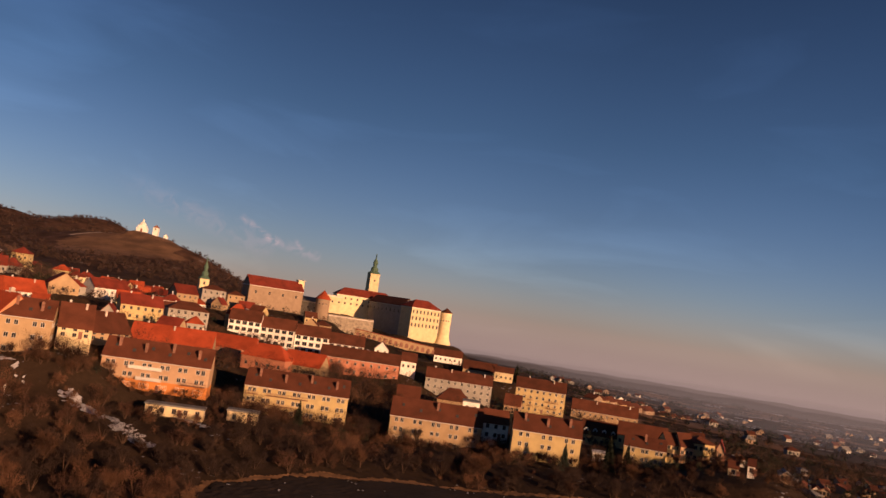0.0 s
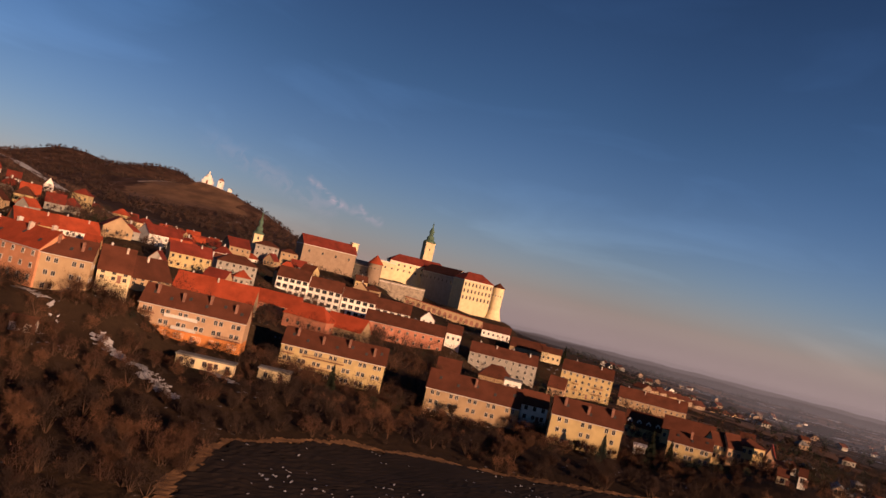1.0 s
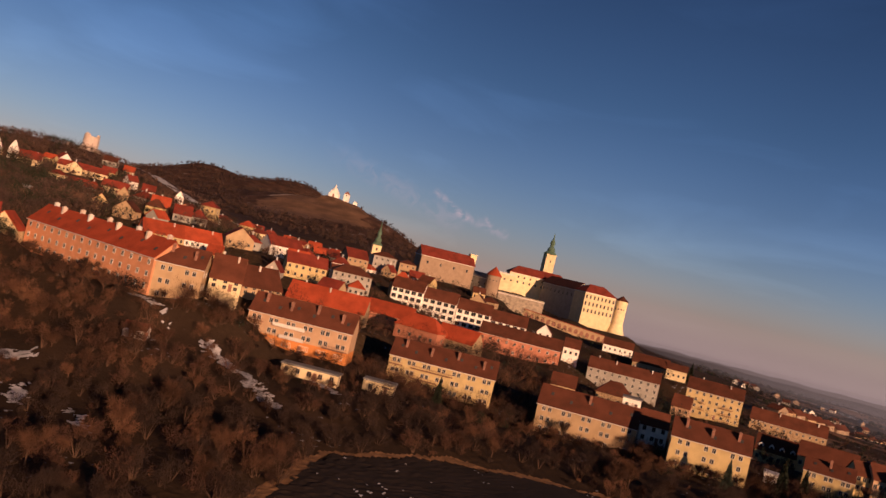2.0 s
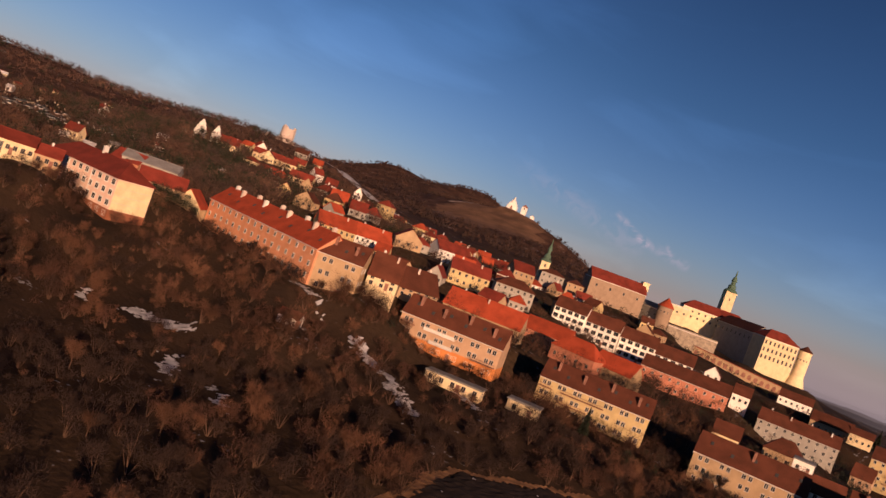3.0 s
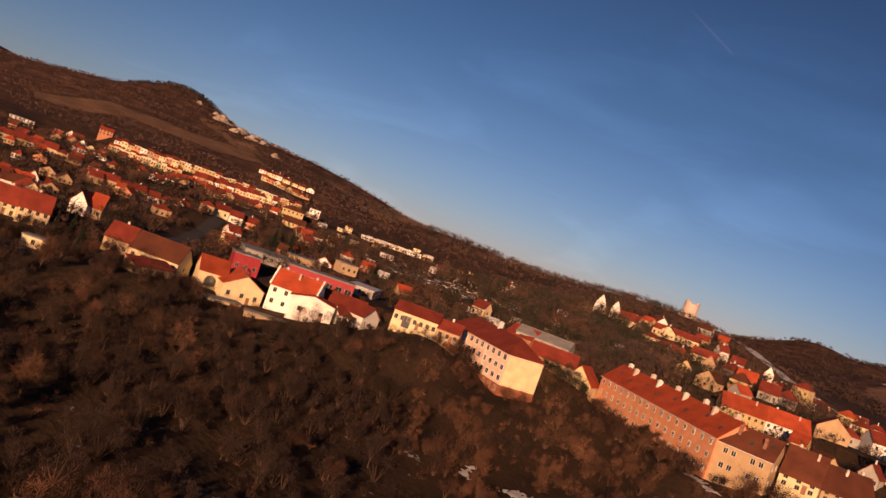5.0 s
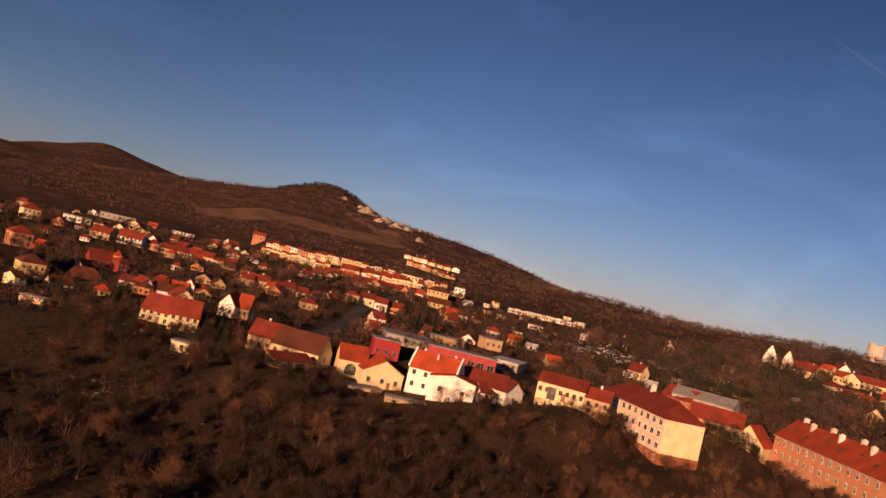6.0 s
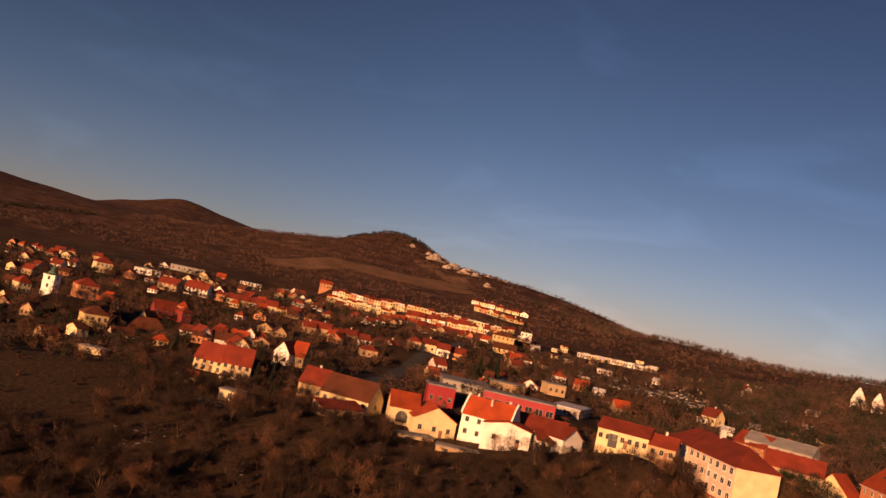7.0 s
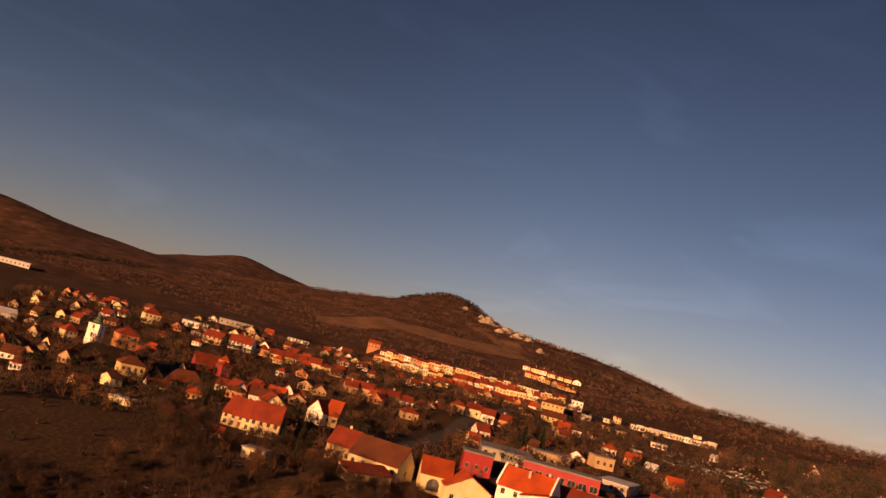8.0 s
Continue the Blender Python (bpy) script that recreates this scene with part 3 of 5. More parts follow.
building("block", -34.2, 288.7, 22.1, 5, 32.0, 11, 9.4, 5.6, "gable", "plaster_ochre", "tile_brown", 3, 10, chim=1)
building("house", -2.1, 298.6, 27.0, 9, 9.0, 8, 6, 4, "gable", "plaster_white", "tile_brown", 2, 3)
building("block", -36.8, 431.5, 25.9, 4, 34.6, 11, 9, 4.6, "gable", "plaster_grey", "tile_brown", 3, 10, chim=4)
building("block", 10.3, 453.8, 23.1, -1, 26.7, 12, 12.5, 5, "gable", "plaster_yellow", "tile_brown", 4, 8, chim=2, balconies=[(5, 0, 2), (5, 1, 2), (5, 2, 2), (2, 1, 1), (2, 2, 1)])
building("house", 4.9, 438.8, 18.8, -5, 8.7, 10, 8, 5, "gable", "plaster_orange", "tile_brown", 2, 3)
building("block", -91.4, 422.1, 29.8, 8, 41.0, 11, 8.5, 5, "gable", "plaster_pink", "tile_brown", 2, 10, rightcols=0)
building("block", 49.3, 310.8, 22.5, -8, 14.9, 11, 9, 3.2, "gable", "plaster_yellow", "tile_brown", 3, 6, chim=1)
building("block", -145.2, 432.0, 38.9, 10, 17.0, 11, 10, 5.2, "gable", "plaster_white", "tile_brown", 3, 5, bigwin=1, rightcols=0)
building("block", -129.0, 437.5, 36.9, 10, 18.1, 11, 10, 5.2, "gable", "plaster_white", "tile_brown", 3, 5, bigwin=1, rightcols=0)
building("block", -111.1, 442.9, 35.5, 10, 18.2, 11, 10, 5.2, "gable", "plaster_white", "tile_brown", 3, 5, bigwin=1, rightcols=0)
building("block", -93.5, 447.3, 33.6, 10, 19.5, 11, 10, 5.2, "gable", "plaster_white", "tile_brown", 3, 5, bigwin=1, rightcols=0)
building("house", -141.1, 308.7, 35.9, 13, 31.3, 12, 5.5, 6, "gable", "plaster_ochre", "tile_orange", 1, 8, chim=3)
building("house", -106.1, 339.8, 33.9, -10, 19.8, 10, 5.5, 5.5, "hip", "plaster_pink", "tile_orange", 1, 4)
building("house", -90.2, 344.8, 33.0, -11, 17.6, 10, 5.5, 5, "gable", "plaster_ochre", "tile_orange", 1, 4)
building("house", -129.7, 363.0, 32.9, 6, 21.2, 10, 6.5, 5, "gable", "plaster_pink", "tile_orange", 2, 5)
building("block", -207.7, 244.6, 39.6, -16, 68.1, 12, 10.5, 5.5, "gable", "plaster_terracotta", "tile_orange", 3, 16, chim=9, surround=1)
building("block", -142.2, 226.5, 38.2, 24, 14.0, 12, 11.5, 5, "gable", "plaster_ochre", "tile_brown", 3, 4, chim=2, leftcols=0, rightcols=3)
building("house", -130.2, 237.1, 44.6, 30, 9.6, 13, 3.4, 6.6, "gable", "plaster_cream", "tile_brown", 2, 3, chim=2)
building("house", -129.7, 255.9, 43.2, 57, 14.5, 12, 3.0, 6.0, "gable", "plaster_ochre", "tile_brown", 2, 5, chim=3)
building("block", -242.0, 202.9, 36.3, -7, 43.6, 12.5, 13, 5, "hip", "plaster_rose", "tile_red", 4, 11, chim=1, rightcols=0, panel=1, surround=1)
building("house", -240.9, 348.6, 41.8, 51, 19.7, 11, 7.5, 5.5, "gable", "plaster_yellow", "tile_orange", 2, 7, chim=2)
building("house", -228.6, 364.0, 41.9, 55, 19.6, 11, 7.5, 5.5, "gable", "plaster_white", "tile_orange", 2, 7, chim=2)
building("house", -231.1, 451.2, 44.8, 56, 21.9, 14, 9, 5, "gable", "plaster_white", "tile_red", 2, 5)
building("house", -232.7, 174.7, 45.0, 52, 14.7, 8, 4.4, 2.6, "gable", "plaster_cream", "tile_red", 1, 7, chim=0, deep=4, arch=2)
building("house", -223.6, 186.4, 44.6, 52, 7.5, 8, 3.6, 2.6, "gable", "plaster_ochre", "tile_red", 1, 3, chim=1, deep=4)
building("house", -245.5, 137.6, 37.7, 55, 14.8, 9, 7, 4.6, "gable", "plaster_white", "tile_orange", 2, 4, chim=3, parapet=1)
building("house", -255.2, 118.3, 37.1, 84, 8.9, 9, 4.5, 4, "gable", "plaster_cream", "tile_orange", 1, 1, arch=1)
building("house", -247.5, 124.2, 35.6, 87, 12.9, 14, 5, 3.6, "gabley", "plaster_cream", "tile_orange", 1, 3)
building("house", -237.6, 142.0, 37.9, 65, 13.7, 8, 6, 1.5, "gabley", "plaster_white", "tile_orange", 1, 2)
building("house", -245.7, 154.3, 40.1, 57, 15.0, 8, 4, 3.2, "gable", "plaster_white", "tile_red", 1, 3)
building("house", -231.8, 156.6, 39.8, 84, 7.8, 5, 2.8, 2.4, "lean", "plaster_white", "tile_red", 1, 2)
building("house", -228.8, 163.0, 39.7, 117, 8.7, 9, 4.6, 3.2, "gabley", "plaster_white", "tile_red", 1, 1)
building("hall", -275.1, 153.1, 43.2, 68, 24.0, 10, 6, 0.8, "flat", "metal_red", "roof_grey", 1, 7, bigwin=1)
building("hall", -280.7, 135.5, 40.3, 80, 9.3, 10, 7, 0.8, "flat", "metal_red", "roof_grey", 1, 3)
building("hall", -313.1, 149.4, 43.6, 78, 18.4, 22, 3.4, 0.8, "flat", "plaster_grey", "roof_grey", 1, 6)
building("hall", -335.7, 176.5, 43.2, 81, 14.1, 9, 5, 0.8, "flat", "plaster_ochre", "roof_grey", 1, 5)
building("hall", -345.8, 205.1, 46.4, 87, 8.2, 9, 4.5, 0.8, "flat", "plaster_ochre", "roof_grey", 1, 3)
building("hall", -289.8, 183.6, 44.7, 54, 10.7, 20, 3.0, 0.8, "flat", "plaster_grey", "roof_light", 1, 3)
building("house", -265.3, 98.6, 37.2, 53, 16.5, 10, 4, 5, "gable", "plaster_cream", "tile_brown", 1, 5)
building("house", -276.3, 92.7, 36.2, 60, 8.5, 9, 5, 4.5, "gable", "plaster_ochre", "tile_red", 1, 3, chim=1)
building("house", -306.5, 59.8, 34.9, 67, 10.4, 10, 4.2, 5, "gable", "plaster_cream", "tile_red", 2, 4, chim=1)
building("house", -296.3, 69.0, 35.2, 85, 9.5, 10, 5, 5, "gable", "plaster_cream", "tile_red", 2, 4, chim=1)
building("house", -351.2, 72.1, 37.2, 105, 8.0, 8.3, 3.6, 3.2, "gabley", "plaster_cream", "tile_red", 1, 2)
building("house", -335.2, 87.8, 38.6, 55, 6.8, 9, 5, 4, "gabley", "plaster_white", "tile_red", 1, 2)
building("house", -334.5, 94.4, 39.2, 72, 5.0, 9, 4, 5, "gable", "plaster_ochre", "tile_orange", 1, 2)
building("shed", -258.3, 69.0, 33.8, 69, 6.6, 5, 3, 0.4, "flat", "plaster_cream", "roof_grey", 1, 1)
building("shed", -241.3, 96.7, 37.0, 120, 14.9, 5, 2.4, 1.5, "lean", "plaster_ochre", "tile_red", 0, 0)
building("shed", -286.5, 58.5, 31.7, 87, 3.7, 5, 3, 1.5, "gable", "plaster_cream", "tile_red", 1, 1)
building("house", -420.4, 26.7, 28.9, 102, 18.3, 10.2, 3.9, 6.0, "hip", "plaster_cream", "tile_brown", 1, 4)
building("house", -475.9, 33.1, 35.7, 107, 11.8, 8.5, 4.7, 4.2, "gable", "plaster_red", "tile_red", 2, 3)
building("house", -456.4, 48.2, 36.8, 124, 5.5, 6.8, 5.5, 2.5, "hip", "plaster_red", "tile_red", 2, 2)
building("house", -422.8, 1.8, 41.7, 116, 9.3, 8.5, 6.2, 3.4, "hip", "plaster_terracotta", "tile_red", 2, 3)
building("house", -388.8, 11.7, 34.8, 113, 10.2, 8.5, 3.9, 3.4, "hip", "plaster_yellow", "tile_brown", 1, 4)
building("house", -621.7, -19.6, 46.0, 112, 11.1, 9.3, 7.0, 4.2, "hip", "plaster_cream", "tile_red", 2, 4)
building("hall", -644.2, 2.9, 50.0, 94, 18.4, 14, 4, 0.8, "flat", "plaster_white", "roof_light", 1, 6)
building("hall", -705.7, 23.1, 56.5, 92, 26.6, 14, 4, 0.8, "flat", "plaster_grey", "roof_grey", 1, 6)
building("hall", -541.0, -100.0, 31.0, 112, 24.0, 16, 4.5, 2.6, "gable", "plaster_white", "roof_light", 1, 5)
building("hall", -885.0, -205.0, 57.0, 112, 30.0, 12, 5, 0.8, "flat", "plaster_white", "roof_light", 1, 8)
building("house", -565.6, 25.8, 46.1, 69, 12.7, 8.5, 4.7, 3.4, "gable", "plaster_ochre", "tile_red", 2, 4)
building("house", -566.3, 42.0, 46.7, 72, 15.3, 8.5, 4.7, 3.8, "gable", "plaster_white", "tile_red", 2, 6)
building("house", -516.9, -42.1, 31.1, 126, 7.0, 8.5, 5.5, 4.2, "hip", "plaster_cream", "tile_red", 2, 3)
building("house", -467.2, -35.6, 28.3, 136, 5.3, 8.5, 3.1, 3.4, "gable", "plaster_cream", "tile_brown", 1, 2)
building("house", -352.4, 3.8, 28.9, 126, 6.4, 6.8, 2.7, 2.5, "gable", "plaster_ochre", "tile_brown", 1, 2)
building("shed", -363.9, 13.6, 31.5, 132, 5.2, 7, 3, 1.6, "gable", "plaster_cream", "tile_brown", 1, 1)
building("shed", -334.3, 19.5, 29.9, 64, 9.2, 5, 2.2, 0.4, "flat", "plaster_cream", "roof_light", 0, 0)
building("house", -385.1, 24.4, 30.3, 112, 9.7, 6.8, 2.7, 2.5, "gable", "plaster_white", "tile_brown", 1, 3)
building("house", -376.5, 59.3, 37.3, 121, 5.7, 6.8, 3.1, 3.4, "gabley", "plaster_white", "tile_red", 1, 1)
building("house", -386.4, 66.2, 38.4, 114, 6.9, 6.8, 3.1, 3.4, "gabley", "plaster_red", "tile_red", 1, 1)
building("house", -574.6, 253.6, 55.4, 70, 15.5, 10, 6.6, 3.4, "hip", "plaster_yellow", "tile_brown", 2, 5)
building("house", -545.7, 245.4, 48.4, 70, 16.0, 10, 6.0, 3.4, "gable", "plaster_yellow", "tile_brown", 2, 5)
building("house", -604.6, 285.3, 60.5, 69, 8.4, 8.5, 7.0, 0.7, "flat", "plaster_white", "roof_grey", 2, 3)
building("house", -726.2, 78.9, 53.7, 88, 17.7, 10.2, 4.7, 0.7, "flat", "plaster_white", "roof_grey", 2, 6)
building("house", -801.1, 152.5, 66.4, 83, 11.5, 9.0, 4.6, 2.4, "gable", "plaster_terracotta", "tile_orange", 2, 4)
building("house", -508.7, 305.5, 52.5, 63, 9.8, 8.5, 3.1, 0.7, "flat", "plaster_white", "roof_light", 1, 3)
building("house", -150.3, 440.8, 46.7, 19, 12.1, 10, 4, 6, "hip", "plaster_ochre", "tile_orange", 1, 2)
building("house", -67.9, 447.4, 37.3, 9, 7.6, 9, 7, 4, "gabley", "plaster_white", "tile_brown", 2, 2)
building("house", -51.7, 439.8, 35.7, 7, 8.1, 9, 5, 4, "gable", "plaster_white", "tile_brown", 1, 3)
building("house", -40.0, 345.5, 27.6, 7, 9.6, 9, 4.5, 4, "gable", "plaster_cream", "tile_brown", 1, 3)
building("house", -26.0, 384.3, 24.5, 4, 15.0, 10, 5, 5.5, "hip", "plaster_ochre", "tile_brown", 1, 4)
building("house", -12.8, 358.2, 28.4, 3, 7.2, 8, 4.5, 0.8, "flat", "plaster_white", "roof_grey", 1, 2)
building("block", 47.7, 532.2, 13.7, -5, 40.8, 11, 8, 6, "gable", "plaster_ochre", "tile_brown", 2, 12, chim=4)
building("house", 38.1, 357.4, 23.0, -6, 14.9, 10, 5, 5, "gable", "plaster_yellow", "tile_brown", 1, 6, dormers=4)
building("house", 51.4, 345.8, 26.3, -8, 19.3, 10, 5, 4.5, "gable", "plaster_yellow", "tile_brown", 1, 8)
building("house", 64.8, 313.2, 28.4, 11, 5.3, 9, 5.5, 3.5, "gable", "plaster_yellow", "tile_brown", 2, 3)
building("house", 69.6, 312.2, 29.6, 12, 4.9, 9, 4.5, 4, "gable", "plaster_orange", "tile_brown", 1, 3)
building("house", 74.8, 316.2, 28.4, 14, 8.6, 9, 7, 2.5, "hip", "plaster_yellow", "tile_brown", 2, 4)
building("house", 80.3, 304.6, 31.8, -14, 2.6, 8, 4, 3, "gabley", "plaster_orange", "tile_red", 1, 1)
building("shed", 74.8, 266.8, 32.1, -15, 3.0, 6, 3, 1.6, "gable", "plaster_cream", "tile_brown", 1, 1)
building("shed", 80.2, 265.3, 33.7, -16, 2.1, 6, 3, 1.6, "gable", "plaster_white", "tile_brown", 1, 1)
building("shed", 36.9, 297.2, 26.0, -6, 4.2, 6, 2.6, 0.4, "flat", "plaster_white", "roof_light", 0, 0)
building("house", -47.2, 586.2, 34.1, 4, 19.8, 9, 5, 4, "gable", "plaster_white", "tile_brown", 1, 6)
building("house", -24.6, 557.9, 28.6, 2, 22.4, 12, 6, 5, "gable", "plaster_ochre", "tile_brown", 1, 6)
building("house", -3.1, 538.7, 30.8, 0, 12.0, 9, 6, 3, "gable", "plaster_cream", "tile_brown", 1, 4)
building("house", -173.4, 365.2, 44.3, 35, 19.0, 12, 7, 4.5, "gable", "plaster_yellow", "tile_red", 2, 6, chim=2)
building("house", -162.3, 392.7, 42.2, 32, 19.6, 12, 9, 4, "hip", "plaster_grey", "tile_brown", 3, 6)
building("house", -199.7, 491.0, 48.7, 44, 13.8, 14, 8, 5, "gable", "plaster_ochre", "tile_red", 2, 4)
building("house", -200.5, 534.0, 48.8, 28, 15.5, 12, 12, 3, "hip", "plaster_grey", "tile_brown", 3, 4)
building("house", -201.3, 587.2, 46.6, 29, 12.4, 12, 12, 3, "hip", "plaster_ochre", "tile_brown", 3, 3)
building("house", -226.5, 395.6, 49.4, 40, 14.6, 10, 5, 5.5, "gabley", "plaster_ochre", "tile_red", 1, 3)
building("house", -425.4, 486.2, 65.4, 30, 22.6, 9, 5, 3.5, "gable", "plaster_cream", "tile_red", 1, 7)
building("house", -405.8, 497.4, 66.1, 41, 11.0, 9, 4, 3.5, "gable", "plaster_cream", "tile_red", 1, 3)
building("house", -374.5, 444.8, 55.6, 32, 11.7, 9, 4.5, 4, "gable", "plaster_white", "tile_red", 1, 3)
building("house", -361.2, 456.8, 59.2, 26, 16.2, 9, 4.5, 4, "gable", "plaster_cream", "tile_red", 1, 4)
building("house", -305.2, 386.1, 51.0, 41, 8.6, 9, 5, 4, "gabley", "plaster_yellow", "tile_red", 2, 2)
building("house", -315.5, 416.9, 57.1, 40, 6.6, 8, 5, 4, "gabley", "plaster_ochre", "tile_orange", 1, 2)
building("house", -282.7, 404.8, 55.2, 37, 10.1, 10, 5, 5.5, "gable", "plaster_yellow", "tile_orange", 1, 3, chim=1)
building("house", -261.0, 396.1, 55.3, 36, 9.4, 10, 4, 4.5, "gable", "plaster_grey", "tile_red", 1, 3)
building("house", -425.1, 451.3, 63.0, 37, 13.8, 10, 6, 4.5, "gable", "plaster_cream", "tile_red", 1, 3)
building("house", -342.5, 472.3, 61.8, 38, 8.3, 9, 4.5, 4, "gable", "plaster_white", "tile_red", 1, 2)
building("house", -302.7, 452.3, 62.9, 36, 5.3, 9, 4.5, 4, "gabley", "plaster_white", "tile_red", 1, 2)
building("house", -213.5, 216.4, 46.1, 48, 15.5, 10, 4, 3.6, "gable", "plaster_orange", "tile_red", 1, 4)
building("house", -231.0, 217.9, 48.6, 23, 10.3, 9, 4.5, 3.2, "gable", "plaster_terracotta", "tile_red", 1, 3)
building("hall", -227.4, 219.3, 51.5, 38, 19, 9, 3.0, 2.2, "gable", "plaster_grey", "roof_grey", 1, 5)
building("house", -213.6, 233.4, 38.2, 30, 10.0, 10, 7.6, 5.2, "gabley", "plaster_cream", "tile_orange", 0, 0)
building("shed", -241.6, 119.3, 33.2, 94, 10.6, 5, 2.6, 0.4, "flat", "plaster_cream", "roof_grey", 1, 2)
building("shed", -234.7, 128.6, 32.9, 71, 11.9, 5, 2.8, 0.4, "flat", "plaster_ochre", "roof_grey", 1, 2)
house_row(-567, 60, 46, -563, 118, 45, 7, 4.2, 2.8, "mixed", "tile_red")
house_row(-493, 113, 42, -494, 171, 40, 7, 4.2, 2.8, "mixed", "tile_red")
house_row(-473, 170, 47, -465, 203, 44, 4, 4.2, 2.8, "mixed", "tile_red")
house_row(-701, 149, 54, -691, 206, 52, 14, 8.2, 1.2, "yellow", "tile_orange")
house_row(-742, 158, 60, -728, 226, 60, 13, 7.0, 1.6, "mixed", "tile_red")
house_row(-664, 196, 51, -646, 262, 51, 11, 5.4, 2.4, "mixed", "tile_orange")
house_row(-768, 172, 60, -757, 228, 62, 12, 6, 1.5, "white", "tile_red")
house_row(-728, 223, 62, -700, 315, 60, 16, 6, 1.5, "yellow", "tile_red")
house_row(-608, 206, 52, -594, 255, 52, 7, 4.4, 2.8, "mixed", "tile_red")
house_row(-827, 314, 77, -810, 364, 70, 8, 3.6, 2.4, "mixed", "tile_orange")
house_row(-868, 322, 84, -846, 380, 80, 7, 3.4, 2.2, "white", "tile_red")
house_row(-597, 330, 58, -571, 379, 59, 13, 3.2, 0.6, "white", "roof_light")
house_row(-804, 119, 54, -801, 151, 54, 6, 3, 0.6, "white", "roof_light")
house_row(-669, 210, 57, -649, 282, 59, 14, 4.4, 3.4, "mixed", "tile_red")
house_row(71, 630, 19, 135, 722, 8, 8, 4, 3, "dull", "tile_brown")
house_row(123, 765, 7, 140, 762, 3, 4, 3.4, 2.4, "white", "tile_brown")
house_row(149, 801, 1, 192, 843, -2, 5, 3.6, 2.4, "dull", "tile_brown")
house_row(-318, 490, 56, -332, 577, 51, 6, 5, 4, "mixed", "tile_red")
house_row(-628, 331, 58, -626, 335, 56, 1, 5, 1, "white", "tile_red")


# ---- the castle on its rock, the churches and the ruin ----
def castle_part(name, x, y, z, heading, L, W, H, rise, roof, wall, tiles, floors, cols, label, side=0, sill=0.5, tall=1.5, deep=10.0):
    """A wing of the castle, its windows in rows high on the wall."""
    level(x, y, z, heading, L, W)
    root = new(name)
    root.matrix_basis = pose(x, y, z, 0, 0, heading)
    tagged(root, label, "castle")
    put("wall", wall_mesh(roof, L, W, H, rise, wall, deep), root)
    put("roof", roof_mesh(roof, L, W, H, rise, tiles, 0.6, 0.3), root)
    put("cornice", Form().box(-0.25, -0.25, H - 0.9, L + 0.25, W + 0.25, H - 0.4).done("cornice", "frame_white"), root)
    step = H * (1 - sill) / max(floors, 1)
    for r in range(floors):
        for c in range(cols):
            add_window(root, pose(L * (c + 0.5) / cols, 0, H * sill + r * step + 0.4), 1.4, tall)
        for c in range(side):
            add_window(root, pose(0, W * (c + 0.5) / side, H * sill + r * step + 0.4, 0, 0, -90), 1.4, tall)
    return root


castle_part("castle_hall", -192.6, 606.1, 51.4, 37, 43.1, 16, 17, 6.5, "gable", "plaster_stone", "tile_red", 1, 4, "tall weathered castle hall with a steep red tiled roof", 0, 0.62, 2.0)
put("turret", Form().box(-2.5, -2.5, -10, 2.5, 2.5, 8).box(-2.8, -2.8, 8, 2.8, 2.8, 8.5).done("turret", "plaster_cream"), bpy.data.objects["castle_hall"], pose(43.1, 9, 17))
# the shade on this wall is put into its grey plaster
castle_part("castle_curtain_wall", -176.5, 656.0, 45.0, -33, 36, 7, 17, 3, "lean", "plaster_grey", "roof_grey", 1, 5, "castle wall painted a shadow grey beside the round bastion", 0, 0.66, 1.2)
castle_part("castle_wing", -151.7, 725.5, 54.0, 24, 54.0, 16, 17.4, 6.5, "hip", "plaster_cream", "tile_red", 2, 10, "long cream castle wing under a red roof", 2, 0.5, 1.7)
castle_part("castle_annex", -158.2, 700.9, 53.8, 20, 17, 10, 15, 1, "flat", "plaster_cream", "roof_light", 1, 3, "low cream castle annex with a flat roof", 0, 0.6, 1.5)
castle_part("castle_palace", -78.6, 680.3, 42.7, 42, 29.5, 16, 27, 6.5, "hip", "plaster_cream", "tile_red", 3, 8, "massive cream castle palace under a red hipped roof", 0, 0.40, 2.8)
# grey plaster instead of cream paints in the long face's shade
castle_part("castle_side_wing", -122.75, 729.3, 44.0, -48, 50.0, 15, 25.5, 6, "gable", "plaster_grey", "tile_brown", 1, 8, "tall plain castle side wing, painted grey for its shaded long face", 0, 0.74, 2.2)
castle_part("castle_terrace_wall", -138.1, 642.3, 41, 19, 36, 5, 13, 0.8, "flat", "stone", "stone", 0, 0, "brown stone retaining wall below the castle wing")


def round_tower(name, x, y, z, r, h, cone, wall, label, flare=1.0):
    level(x - r, y - r, z, 0, 2 * r, 2 * r)
    root = new(name)
    root.matrix_basis = pose(x, y, z)
    tagged(root, label, "tower")
    put("wall", Form().lathe(0, 0, [(r * flare * 1.15, -10), (r * flare, 0), (r * (1 + flare) / 2, h * 0.12), (r, h * 0.28), (r, h - 0.6), (r * 1.06, h - 0.5), (r * 1.06, h)], 20).done("wall", wall), root)
    put("roof", Form().lathe(0, 0, [(r * 1.14, h), (r * 1.12, h + 0.3), (r * 0.55, h + cone * 0.55), (0.15, h + cone)], 20).done("roof", "tile_orange" if cone > 5 else "tile_brown"), root)
    for i in range(5):
        a = 200 + 28 * i
        add_window(root, pose(r * math.cos(radians(a)) * 1.0, r * math.sin(radians(a)) * 1.0, h * 0.72, 0, 0, a + 90), 0.8, 1.2)
    return root


round_tower("round_bastion", -143.4, 638.5, 50, 5.4, 15, 7, "plaster_stone", "round ochre bastion with a pointed red roof")
